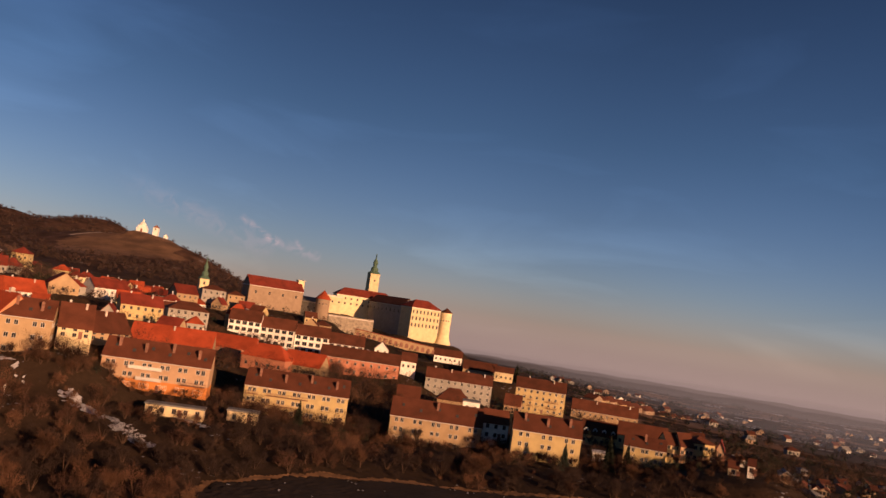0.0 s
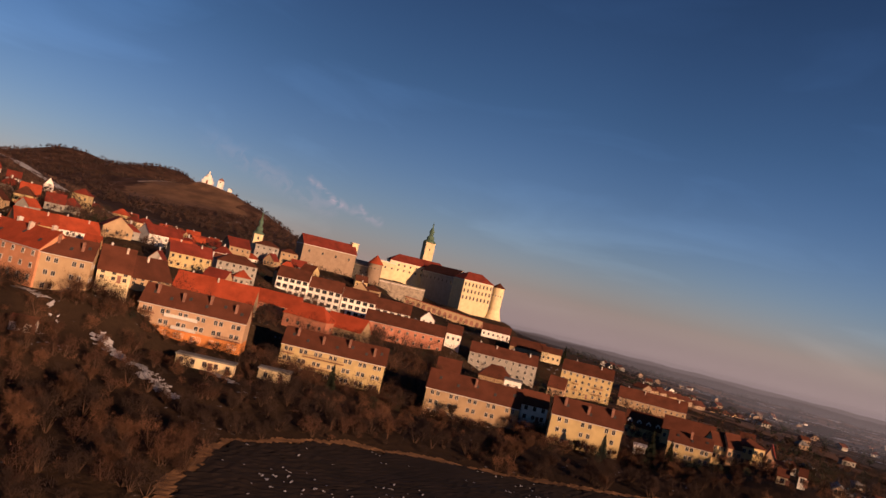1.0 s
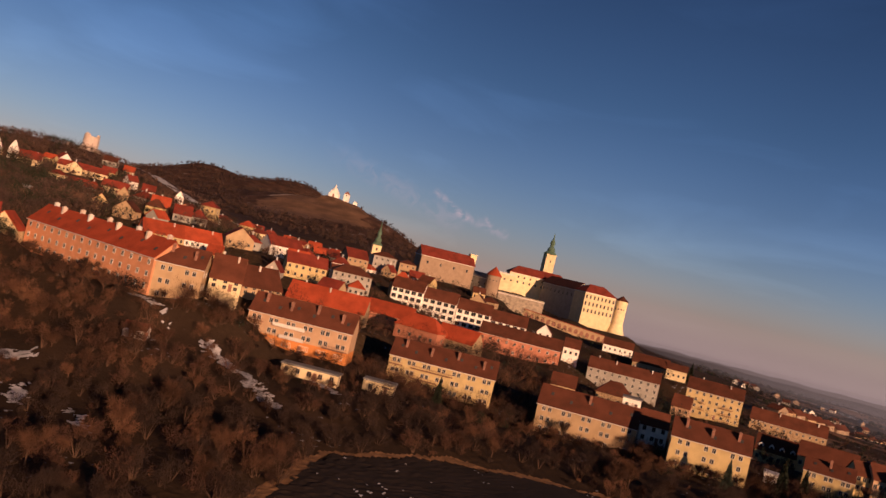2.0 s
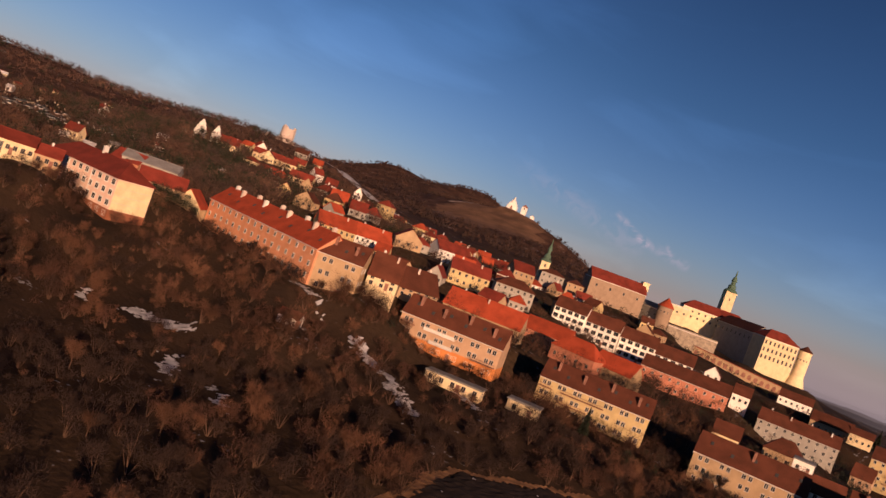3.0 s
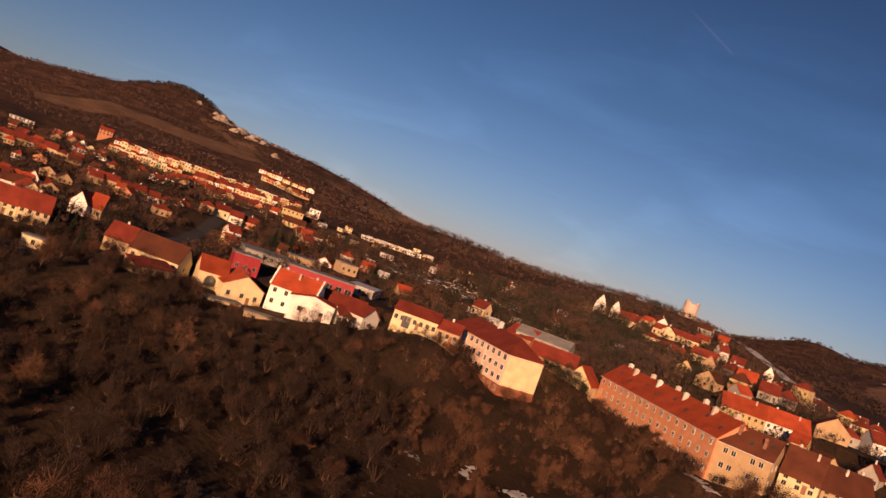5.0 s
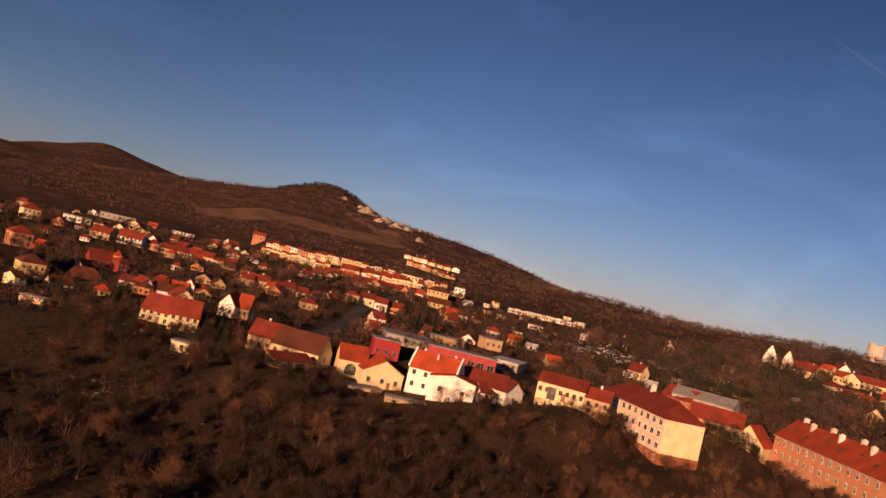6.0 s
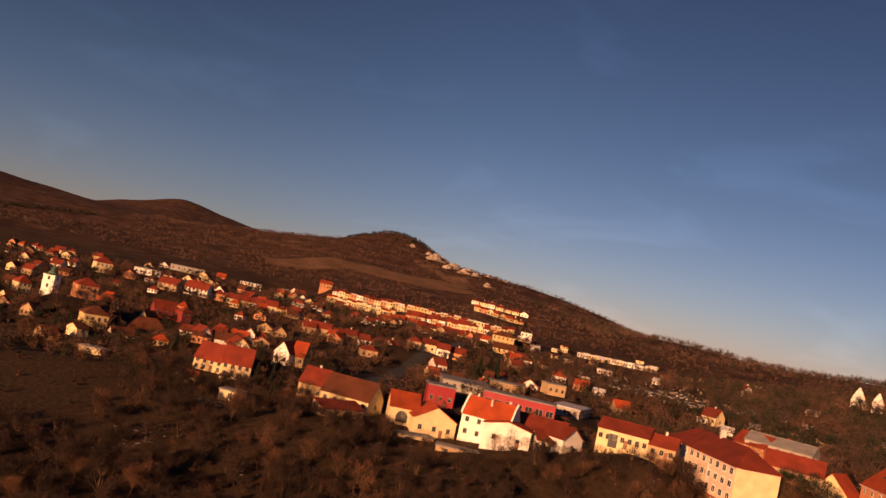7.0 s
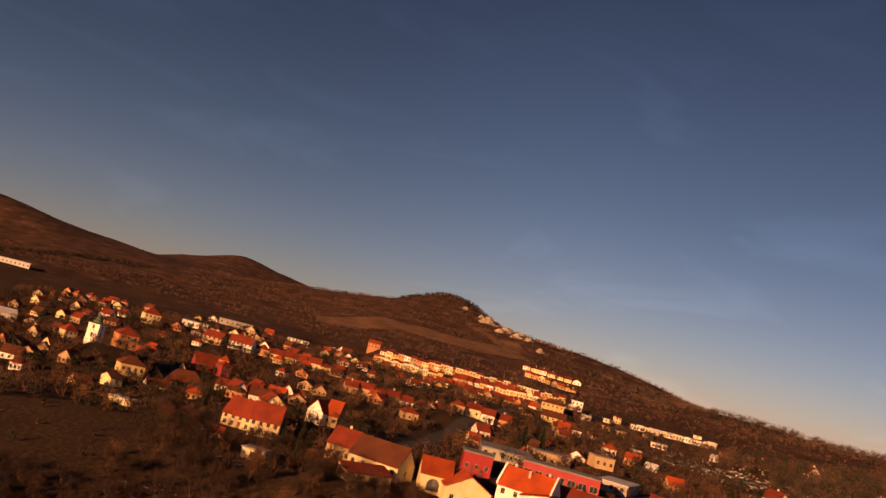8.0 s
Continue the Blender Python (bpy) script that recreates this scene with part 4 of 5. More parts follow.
round_tower("round_corner_tower", -51.8, 702.6, 42.7, 4.7, 26, 4.2, "plaster_cream", "round cream corner tower with a flared base", 1.5)


def clock_tower(name, x, y, z, w, body, tip, wall, label, turn=30):
    """A square tower with a stepped green copper onion spire."""
    level(x - w / 2, y - w / 2, z, 0, w, w)
    root = new(name)
    root.matrix_basis = pose(x, y, z, 0, 0, turn)
    tagged(root, label, "tower")
    f = Form().box(-w / 2, -w / 2, -12, w / 2, w / 2, body)
    for k in (0.5, 0.78, 1.0):
        f.box(-w / 2 - 0.25, -w / 2 - 0.25, body * k - 0.4, w / 2 + 0.25, w / 2 + 0.25, body * k)
    put("wall", f.done("wall", wall), root)
    h, r = tip - body, w / 2
    put("spire", Form().lathe(0, 0, [(r * 1.35, body), (r * 1.15, body + h * 0.06), (r * 0.72, body + h * 0.14), (r * 0.78, body + h * 0.2), (r * 0.7, body + h * 0.28), (r * 0.42, body + h * 0.34), (r * 0.42, body + h * 0.46), (r * 0.55, body + h * 0.5), (r * 0.42, body + h * 0.6), (r * 0.16, body + h * 0.72), (r * 0.1, body + h * 0.9), (0.05, body + h)], 12).done("spire", "copper"), root, None, "green copper onion spire")
    for side in (-90, 0, 90, 180):
        for zz in (body * 0.84, body * 0.6):
            add_window(root, pose(0, 0, 0, 0, 0, side) @ pose(0, -w / 2, zz), 1.1, 1.9)
    return root


clock_tower("castle_clock_tower", -131.5, 781.1, 47.5, 9.2, 47.5, 67.2, "plaster_cream", "cream castle tower with a green copper spire")
clock_tower("church_tower", -206, 548, 44, 6.0, 23, 39, "plaster_cream", "slim church tower with a weathered green spire")
clock_tower("town_church_tower", -495, -22.5, 28.5, 6.4, 17, 22.5, "plaster_white", "white church tower lit by the low sun", -18)


def arcade():
    x, y, z, L = -112.1, 620.2, 38.2, 61.0
    level(x, y, z - 2, 12, L, 3)
    root = new("arcade_wall")
    root.matrix_basis = pose(x, y, z, 0, 0, 12) @ pose(0, 0, 0, 0, 5.0, 0)
    tagged(root, "long ochre castle wall with a row of dark arches", "wall")
    put("wall", Form().box(0, 0, -8, L, 3, 8.5).done("wall", "plaster_ochre"), root)
    put("coping", Form().box(-0.2, -0.3, 8.5, L + 0.2, 3.3, 9.0).done("coping", "tile_red"), root)
    arch_me = Form().prism([(-1.3, 0), (1.3, 0), (1.3, 2.2), (0.9, 3.1), (0, 3.5), (-0.9, 3.1), (-1.3, 2.2)], -0.08, 0.02).done("arch", "brick_dark")
    for i in range(15):
        put("arch", arch_me, root, pose(2.5 + i * 4.2, 0, 3.4))


arcade()


def hill_chapel():
    """White pilgrimage church with a lantern, and a bell tower and a small chapel beside it."""
    level(-597, 1262, 122, 0, 14, 14)
    root = new("pilgrimage_church")
    root.matrix_basis = pose(-590.3, 1266.7, 122, 0, 0, 10)
    tagged(root, "white pilgrimage church with dome lantern on the hilltop", "church")
    put("wall", Form().box(-6, -5, -8, 6, 6, 11).box(-8.5, -4, -8, -5, 5, 7).box(5, -4, -8, 8.5, 5, 7).done("wall", "plaster_white"), root)
    put("dome", Form().lathe(0, 0, [(5.4, 11), (5.2, 13), (3.6, 15.5), (1.6, 16.6), (1.5, 18.6), (1.7, 19), (0.1, 22)], 14).done("dome", "plaster_white"), root)
    put("portal", Form().prism([(-1.5, 0), (1.5, 0), (1.5, 5), (0, 6.5), (-1.5, 5)], -5.1, -4.9).done("portal", "brick_dark"), root)
    level(-574, 1262, 120, 0, 10, 10)
    bell = new("bell_tower")
    bell.matrix_basis = pose(-568.4, 1268.2, 120, 0, 0, 10)
    tagged(bell, "white bell tower with a dark roof on the hilltop", "tower")
    put("wall", Form().box(-4, -4, -8, 4, 4, 12).box(-4.3, -4.3, 7.4, 4.3, 4.3, 8).done("wall", "plaster_white"), bell)
    put("roof", Form().lathe(0, 0, [(5.6, 12), (5.2, 12.8), (3.4, 14.6), (1.0, 16), (0.1, 17)], 4, 0, radians(45), radians(405)).done("roof", "brick_dark"), bell)
    put("opening", Form().box(-1, -4.1, 8.4, 1, -3.95, 11).done("opening", "dark_metal"), bell)
    small = new("chapel")
    small.matrix_basis = pose(-556, 1271, 117.5, 0, 0, 10)
    level(-559, 1268, 117.5, 0, 6, 6)
    tagged(small, "tiny white wayside chapel on the hill path", "chapel")
    put("wall", wall_mesh("gabley", 6, 6, 4, 2.5, "plaster_white"), small)
    put("roof", roof_mesh("gabley", 6, 6, 4, 2.5, "render_grey"), small)


hill_chapel()


def ruin():
    """A broken round stone tower on its rock, open at the top with a ragged rim."""
    level(-561, 650, 86, 0, 16, 16)
    rng = random.Random(3)
    sides, r0, r1 = 22, 7.2, 4.6
    rim = [15.0 + 1.6 * math.sin(i * 0.9) + rng.uniform(-1.2, 1.2) - (4 if 6 < i < 9 else 0) for i in range(sides)]
    v, f = [], []
    for i in range(sides):
        c, s = math.cos(2 * math.pi * i / sides), math.sin(2 * math.pi * i / sides)
        for r, z in ((r0 * 1.08, -8), (r0, 2), (r0 * 0.98 + rng.uniform(-0.25, 0.25), rim[i] * 0.55), (r0 * 0.95, rim[i]), (r1, rim[i] - rng.uniform(0, 0.6)), (r1, -4)):
            v.append((r * c, r * s, z))
    for i in range(sides):
        a, b = i * 6, (i + 1) % sides * 6
        f += [(a + k, b + k, b + k + 1, a + k + 1) for k in range(5)]
    ob = put("tower_ruin", mesh("tower_ruin", v, f, "chimney"), None, pose(-553, 658, 88))
    tagged(ob, "broken round stone tower ruin on a rocky knoll", "ruin")


ruin()


def scroll_gable(x, y, z, w, h, label):
    """A white church front with a curved, stepped gable."""
    level(x - w / 2, y, z, 35, w, 10)
    root = new("chapel")
    root.matrix_basis = pose(x, y, z, 0, 0, 35)
    tagged(root, label, "chapel")
    half = [(0.5, 0), (0.5, 0.45), (0.42, 0.52), (0.40, 0.62), (0.28, 0.68), (0.26, 0.80), (0.14, 0.86), (0.10, 0.95)]
    outline = [(-w * 0.5, -6), (w * 0.5, -6)] + [(w * a, h * b) for a, b in half] + [(0, h)] + [(-w * a, h * b) for a, b in reversed(half)]
    put("front", Form().prism(outline, 0, 1.0).done("front", "plaster_white"), root)
    put("wall", Form().box(-w * 0.42, 1.0, -6, w * 0.42, 11, h * 0.45).done("wall", "plaster_cream"), root)
    put("roof", Form().prism([(-w * 0.46, h * 0.45), (w * 0.46, h * 0.45), (0, h * 0.72)], 1.0, 11.3).done("roof", "tile_red"), root)
    put("door", Form().prism([(-0.8, 0), (0.8, 0), (0.8, 2.2), (0, 3), (-0.8, 2.2)], -0.06, 0.02).done("door", "brick_dark"), root)


scroll_gable(-434.8, 441.1, 66.5, 8, 13, "white baroque chapel front with a scrolled gable")
scroll_gable(-426.5, 448.0, 68.5, 6, 10, "smaller white chapel front with a curved gable")

# garages and sheds on the bank below the apartment blocks
building("shed", -95.0, 226.0, 28.6, 14, 16, 5, 2.9, 0.4, "flat", "plaster_cream", "roof_grey", 1, 5, near=True, chim=0)
building("shed", -76.5, 241.5, 27.5, 12, 9, 5, 3.4, 0.4, "flat", "plaster_cream", "roof_grey", 1, 2, near=True)
building("shed", -130.0, 203.0, 30.5, 20, 6, 4, 2.6, 1.2, "gable", "plaster_white", "tile_brown", 1, 1, near=True)


# ---- the ground, one sheet to the horizon ----
def spread(lo, hi, centre, fine, n):
    """Coordinates from lo to hi, dense about the centre and wide far out."""
    a, b = math.asinh((lo - centre) / fine), math.asinh((hi - centre) / fine)
    return np.array([centre + fine * math.sinh(a + (b - a) * i / (n - 1)) for i in range(n)])


N = 390
XS, YS = spread(-4900, 4900, -200, 250, N), spread(-4900, 4900, 250, 250, N)
GX, GY = np.meshgrid(XS, YS)
GZ = np.full(GX.shape, 16.0)
for cx, cy, r, h in NEAR_HILLS + FAR_HILLS + LOCAL:
    GZ += h * np.exp(-((GX - cx) ** 2 + (GY - cy) ** 2) / (2 * r * r))
FAR = np.hypot(GX, GY)
GZ -= 14 * np.clip((FAR - 900) / 1500, 0, 1)
# the open plain falls away beyond the castle hill
OPEN = np.clip((np.degrees(np.arctan2(GX, np.maximum(GY, 1.0))) + 16) / 11, 0, 1)
GZ -= 122 * OPEN * np.clip((FAR - 1250) / 3400, 0, 1)
total, weight = GZ.copy(), np.ones_like(GZ)
for x, y, c, s, L, W, z in PADS:
    u, v = (GX - x) * c + (GY - y) * s, -(GX - x) * s + (GY - y) * c
    d = np.hypot(np.maximum(np.maximum(-2 - u, u - L - 2), 0), np.maximum(np.maximum(-7 - v, v - W), 0))
    k = 45.0 / (1 + (d / 5.0) ** 4)
    total += k * z
    weight += k
GZ = total / weight
for j in range(N):
    for i in range(N):
        x, y, f = XS[i], YS[j], FAR[j, i]
        bump = 1.2 * noise.noise((x / 35, y / 35, 0)) + 0.4 * noise.noise((x / 10, y / 10, 3))
        GZ[j, i] += bump / (1 + 0.4 * (weight[j, i] - 1))
        if f > 650:
            GZ[j, i] += 6 * noise.noise((x / 120, y / 120, 7)) * min(1, (f - 650) / 400)


def land(x, y):
    """The ground's height."""
    i, j = min(max(int(np.searchsorted(XS, x)) - 1, 0), N - 2), min(max(int(np.searchsorted(YS, y)) - 1, 0), N - 2)
    u, v = (x - XS[i]) / (XS[i + 1] - XS[i]), (y - YS[j]) / (YS[j + 1] - YS[j])
    return float((GZ[j, i] * (1 - u) + GZ[j, i + 1] * u) * (1 - v) + (GZ[j + 1, i] * (1 - u) + GZ[j + 1, i + 1] * u) * v)


faces = [(j * N + i, j * N + i + 1, (j + 1) * N + i + 1, (j + 1) * N + i) for j in range(N - 1) for i in range(N - 1)]
ground = tagged(put("ground", mesh("ground", np.stack([GX, GY, GZ], -1).reshape(-1, 3).tolist(), faces, "ground")), "rolling winter ground with brown grass and thin snow", "ground", kind="structure")
ground.data.polygons.foreach_set("use_smooth", [True] * len(faces))


# ---- bare trees and scrub ----
def slivers(rng, n, grow):
    """n thin triangles, each from grow(), which gives root, tip and width."""
    v, f = [], []
    for i in range(n):
        a, b, w = grow(i)
        d = (b - a)
        s = d.cross(Vector((rng.uniform(-1, 1), rng.uniform(-1, 1), rng.uniform(-1, 1))))
        s = s.normalized() * w / 2 if s.length > 1e-6 else Vector((w / 2, 0, 0))
        o = len(v)
        v += [tuple(a - s), tuple(a + s), tuple(b)]
        f.append((o, o + 1, o + 2))
    return v, f


def tube(v, f, a, b, ra, rb, sides=4):
    d = (b - a).normalized()
    s = d.orthogonal().normalized()
    t = d.cross(s)
    o = len(v)
    for p, r in ((a, ra), (b, rb)):
        v += [tuple(p + (s * math.cos(2 * math.pi * k / sides) + t * math.sin(2 * math.pi * k / sides)) * r) for k in range(sides)]
    f += [(o + k, o + (k + 1) % sides, o + (k + 1) % sides + sides, o + k + sides) for k in range(sides)]


def bare_tree_meshes(seed, height, wide, twigs):
    """A leafless tree: forking tapered limbs, and a crown of many fine twigs with gaps."""
    rng = random.Random(seed)
    v, f, ends = [], [], []

    def limb(a, d, length, r, depth):
        b = a + d * length
        tube(v, f, a, b, r, r * 0.66, 5 if depth == 0 else 3)
        if depth >= 1:
            ends.append((a, b))
        if depth == 3:
            return
        for _ in range(3 if depth < 3 else 2):
            e = (d + Vector((rng.uniform(-1, 1), rng.uniform(-1, 1), rng.uniform(-0.25, 0.6))) * wide).normalized()
            limb(a + d * length * rng.uniform(0.5, 1.0), e, length * rng.uniform(0.75, 1.0), r * 0.58, depth + 1)

    limb(Vector((0, 0, -0.5)), Vector((0, 0, 1)), height * 0.24, height * 0.017, 0)

    def grow(i):
        a, b = ends[rng.randrange(len(ends))]
        p = a.lerp(b, rng.uniform(0.3, 1.0))
        d = Vector((rng.gauss(0, 1), rng.gauss(0, 1), rng.gauss(0.5, 1))).normalized()
        return p, p + d * rng.uniform(0.7, 1.9) * height / 9, rng.uniform(0.03, 0.06) * height / 9

    tv, tf = slivers(rng, twigs, grow)
    return mesh("trunk", v, f, "bark"), (tv, tf)


TREES = []
for k, (h, wide, mat) in enumerate([(9, 0.75, "twig"), (11, 0.6, "twig_grey"), (7, 0.9, "twig_ochre"), (8.5, 0.8, "twig"), (12, 0.55, "twig_ochre"), (6, 1.0, "twig_grey")]):
    trunk, (tv, tf) = bare_tree_meshes(40 + k, h, wide, 1700)
    TREES.append((trunk, mesh("crown", tv, tf, mat), np.array(tv), 1 + ("twig", "twig_grey", "twig_ochre").index(mat)))


def bare_tree(x, y, k, size, turn, label="leafless brown broadleaf tree on the winter slope"):
    root = put("tree", TREES[k][0], None, pose(x, y, land(x, y), 0, 0, turn) @ Matrix.Scale(size, 4))
    put("crown", TREES[k][1], root)
    return tagged(root, label, "tree", "bare trees")


def triangles(name, v, slots, mats):
    """A mesh of loose triangles from an array of corners, three by three."""
    me = bpy.data.meshes.new(name)
    me.vertices.add(len(v))
    me.vertices.foreach_set("co", v.ravel())
    me.loops.add(len(v))
    me.loops.foreach_set("vertex_index", np.arange(len(v), dtype=np.int32))
    me.polygons.add(len(v) // 3)
    me.polygons.foreach_set("loop_start", np.arange(0, len(v), 3, dtype=np.int32))
    me.polygons.foreach_set("material_index", slots.astype(np.int32))
    for m in mats:
        me.materials.append(M[m])
    me.update(calc_edges=True)
    return me


def wood(name, trees, label, share=1.0):
    """A wood of many bare trees in one mass; trees: place, kind, size and turn."""
    limbs = []
    for trunk, _, _, _ in TREES:
        co = np.array([p.co[:] for p in trunk.vertices])
        quads = np.array([p.vertices[:] for p in trunk.polygons])
        limbs.append(co[quads[:, [0, 1, 2, 0, 2, 3]].ravel()])
    v, slots = [], []
    for x, y, k, size, turn in trees:
        c, q = math.cos(radians(turn)), math.sin(radians(turn))
        twigs = TREES[k][2]
        n = int(len(twigs) // 3 * share) * 3
        p = np.concatenate([limbs[k], twigs[:n]]) * size
        v.append(np.stack([p[:, 0] * c - p[:, 1] * q + x, p[:, 0] * q + p[:, 1] * c + y, p[:, 2] + land(x, y)], -1))
        slots.append(np.concatenate([np.zeros(len(limbs[k]) // 3), np.full(n // 3, TREES[k][3])]))
    me = triangles(name, np.concatenate(v), np.concatenate(slots), ("bark", "twig", "twig_grey", "twig_ochre"))
    return tagged(put(name, me), label, "trees", kind="stuff")


def scrub(name, spots, per, mats, label, seed, tall=(1.5, 3.5), twig=(0.25, 0.7), thin=0.07, limbs=False, rise_tone=None):
    """One mass of shrubs: each a few rounded clumps of short fine twigs, with gaps between."""
    dice = np.random.default_rng(seed)
    n, lobes = len(spots), 8
    h = dice.uniform(tall[0], tall[1], n)
    base = np.array([(x, y, land(x, y)) for x, y in spots])
    a, q = dice.uniform(0, 2 * np.pi, (n, lobes)), dice.uniform(0.1, 0.42, (n, lobes))
    hub = np.stack([np.cos(a) * q, np.sin(a) * q, dice.uniform(0.22, 0.78, (n, lobes))], -1) * h[:, None, None]
    size = dice.uniform(0.10, 0.27, (n, lobes)) * h[:, None]
    # dark to pale twigs by area imitate shaded and lit patches
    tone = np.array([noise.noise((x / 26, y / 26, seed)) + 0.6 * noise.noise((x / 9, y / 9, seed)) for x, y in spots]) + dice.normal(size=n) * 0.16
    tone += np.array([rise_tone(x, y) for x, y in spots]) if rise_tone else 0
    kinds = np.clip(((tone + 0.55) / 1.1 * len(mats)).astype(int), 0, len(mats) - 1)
    pick = dice.integers(0, lobes, (n, per))
    rows = np.arange(n)[:, None]
    out = dice.normal(size=(n, per, 3))
    out /= np.linalg.norm(out, axis=-1, keepdims=True)
    reach = size[rows, pick] * dice.uniform(0.15, 1.0, (n, per)) ** 0.45
    p = base[:, None] + hub[rows, pick] + out * reach[..., None]
    d = out * 0.6 + dice.normal(size=(n, per, 3)) * 0.65 + np.array([0, 0, 0.65])
    d /= np.linalg.norm(d, axis=-1, keepdims=True)
    tip = p + d * dice.uniform(twig[0], twig[1], (n, per))[..., None]
    w = np.cross(d, dice.normal(size=(n, per, 3)))
    w *= thin / 2 / np.maximum(np.linalg.norm(w, axis=-1, keepdims=True), 1e-6)
    v = np.stack([p - w, p + w, tip], 2).reshape(-1, 3)
    if limbs:
        top = (base[:, None] + hub).reshape(-1, 3)
        foot = np.repeat(base, lobes, 0) - np.array([0, 0, 0.4])
        side = np.repeat(h, lobes)[:, None] * 0.016
        ax, ay = np.array([1.0, 0, 0]), np.array([0, 1.0, 0])
        v = np.concatenate([v] + [np.stack([foot - s * side, foot + s * side, top], 1).reshape(-1, 3) for s in (ax, ay)])
        slots = np.concatenate([np.repeat(kinds, per), np.full(2 * n * lobes, len(mats))])
        return tagged(put(name, triangles(name, v, slots, mats + ("bark",))), label, "trees", kind="stuff")
    me = triangles(name, v, np.repeat(kinds, per), mats)
    return tagged(put(name, me), label, "vegetation", kind="stuff")


# footprints, so that nothing grows through a house
FOOT = []
for ob in list(scene.collection.objects):
    if ob.type == "EMPTY" and ob.parent is None:
        walls = [c for c in ob.children if c.name.startswith(("wall", "body"))]
        if walls:
            bb = [Vector(c) for c in walls[0].bound_box]
            FOOT.append((ob.matrix_basis.inverted(), max(b.x for b in bb), max(b.y for b in bb), ob.matrix_basis.translation.copy()))


def free(x, y, margin=1.5):
    for inv, L, W, at in FOOT:
        if abs(at.x - x) < 90 and abs(at.y - y) < 90:
            p = inv @ Vector((x, y, at.z))
            if -margin < p.x < L + margin and -margin < p.y < W + margin:
                return False
    return True


def spots(seed, n, x0, y0, x1, y1, keep):
    rng, out = random.Random(seed), []
    while len(out) < n:
        x, y = rng.uniform(x0, x1), rng.uniform(y0, y1)
        n -= 0.02
        if keep(x, y) and free(x, y):
            out.append((x, y))
    return out


def valley(x, y):
    """The wooded slope between the camera's way and the first houses."""
    if in_field(x, y, 2):
        return False
    if x > -70:
        return y < 238 + 0.12 * (x + 70)
    if x > -218:
        return y < 218 + 0.04 * (x + 225)
    return 40 < y < 158 + 1.25 * (x + 225)


def in_field(x, y, m=0):
    """The ploughed field at the valley's foot."""
    left = -60 + 0.13 * (187 - y) if y < 187 else -60 + 0.9 * (y - 187)
    top = 206 + 0.38 * (x + 48) if x < -20 else 216.6 + 0.30 * (x + 20) if x < 60 else 240.6
    return left - m < x < 150 + m and 60 - m < y < top + m


def patch(name, keep, x0, y0, x1, y1, step, lift, mat, label, category, kind="structure", rough=0.0):
    """A thin sheet laid on the ground wherever keep(x, y) holds."""
    nx, ny = int((x1 - x0) / step) + 1, int((y1 - y0) / step) + 1
    idx, v, f = {}, [], []
    for j in range(ny):
        for i in range(nx):
            x, y = x0 + i * step, y0 + j * step
            idx[i, j] = len(v)
            v.append((x, y, land(x, y) + lift + rough * noise.noise((x * 0.9, y * 0.9, 2))))
    for j in range(ny - 1):
        for i in range(nx - 1):
            if keep(x0 + (i + 0.5) * step, y0 + (j + 0.5) * step):
                f.append((idx[i, j], idx[i + 1, j], idx[i + 1, j + 1], idx[i, j + 1]))
    used = sorted({k for q in f for k in q})
    back = {k: n for n, k in enumerate(used)}
    me = mesh(name, [v[k] for k in used], [tuple(back[k] for k in q) for q in f], mat)
    return tagged(put(name, me), label, category, kind=kind)


wob = lambda x, y: 2.2 * noise.noise((x / 7, y / 7, 5)) + 0.9 * noise.noise((x / 2, y / 2, 6))
patch("ploughed_field", lambda x, y: in_field(x + wob(x, y), y + wob(y, x)), -75, 55, 155, 250, 1.1, 0.22, "soil", "dark ploughed field with snow caught in the furrows", "field", rough=0.3)
patch("grass_verge", lambda x, y: in_field(x, y, 3.2 + wob(x, y)) and not in_field(x, y, 0.2), -80, 120, 160, 256, 0.8, 0.14, "path", "pale dry grass verge round the ploughed field", "verge", rough=0.22)
patch("field_snow", lambda x, y: in_field(x, y, -2) and noise.noise((x / 0.7, y / 1.6, 9)) + 0.3 * noise.noise((x / 12, y / 12, 5)) > 0.63, -70, 135, 110, 245, 0.38, 0.45, "snow", "flecks of old snow left in the furrows", "snow")


def strip(points, wide):
    """Whether a place lies within an uneven strip along the points."""
    def inside(x, y):
        best = 99
        for (ax, ay), (bx, by) in zip(points, points[1:]):
            t = max(0, min(1, ((x - ax) * (bx - ax) + (y - ay) * (by - ay)) / ((bx - ax) ** 2 + (by - ay) ** 2)))
            best = min(best, math.hypot(x - ax - t * (bx - ax), y - ay - t * (by - ay)))
        return best + 2.4 * noise.noise((x / 3.2, y / 3.2, 8)) + 1.8 * noise.noise((x / 1.1, y / 1.1, 4)) < wide * 0.8
    return inside


SNOW = []
for points, wide in (([(-146, 222), (-127, 218)], 1.0), ([(-113, 217), (-99, 212), (-84, 204)], 1.9), ([(-92, 234), (-76, 222)], 1.7), ([(-150, 175), (-137, 180)], 2.6),
                     ([(-126, 168), (-119, 160)], 1.8), ([(-133, 211), (-124, 208)], 0.9), ([(-109, 164), (-100, 159)], 1.2), ([(-161, 168), (-158, 165)], 0.8)):
    keep = strip(points, wide)
    SNOW.append((points, wide + 1.5))
    px, py = [p[0] for p in points], [p[1] for p in points]
    patch("snow_patch", keep, min(px) - 6, min(py) - 6, max(px) + 6, max(py) + 6, 0.4, 0.16, "snow", "patch of old snow on the slope", "snow")
CLEAR = [strip(p, w) for p, w in SNOW]
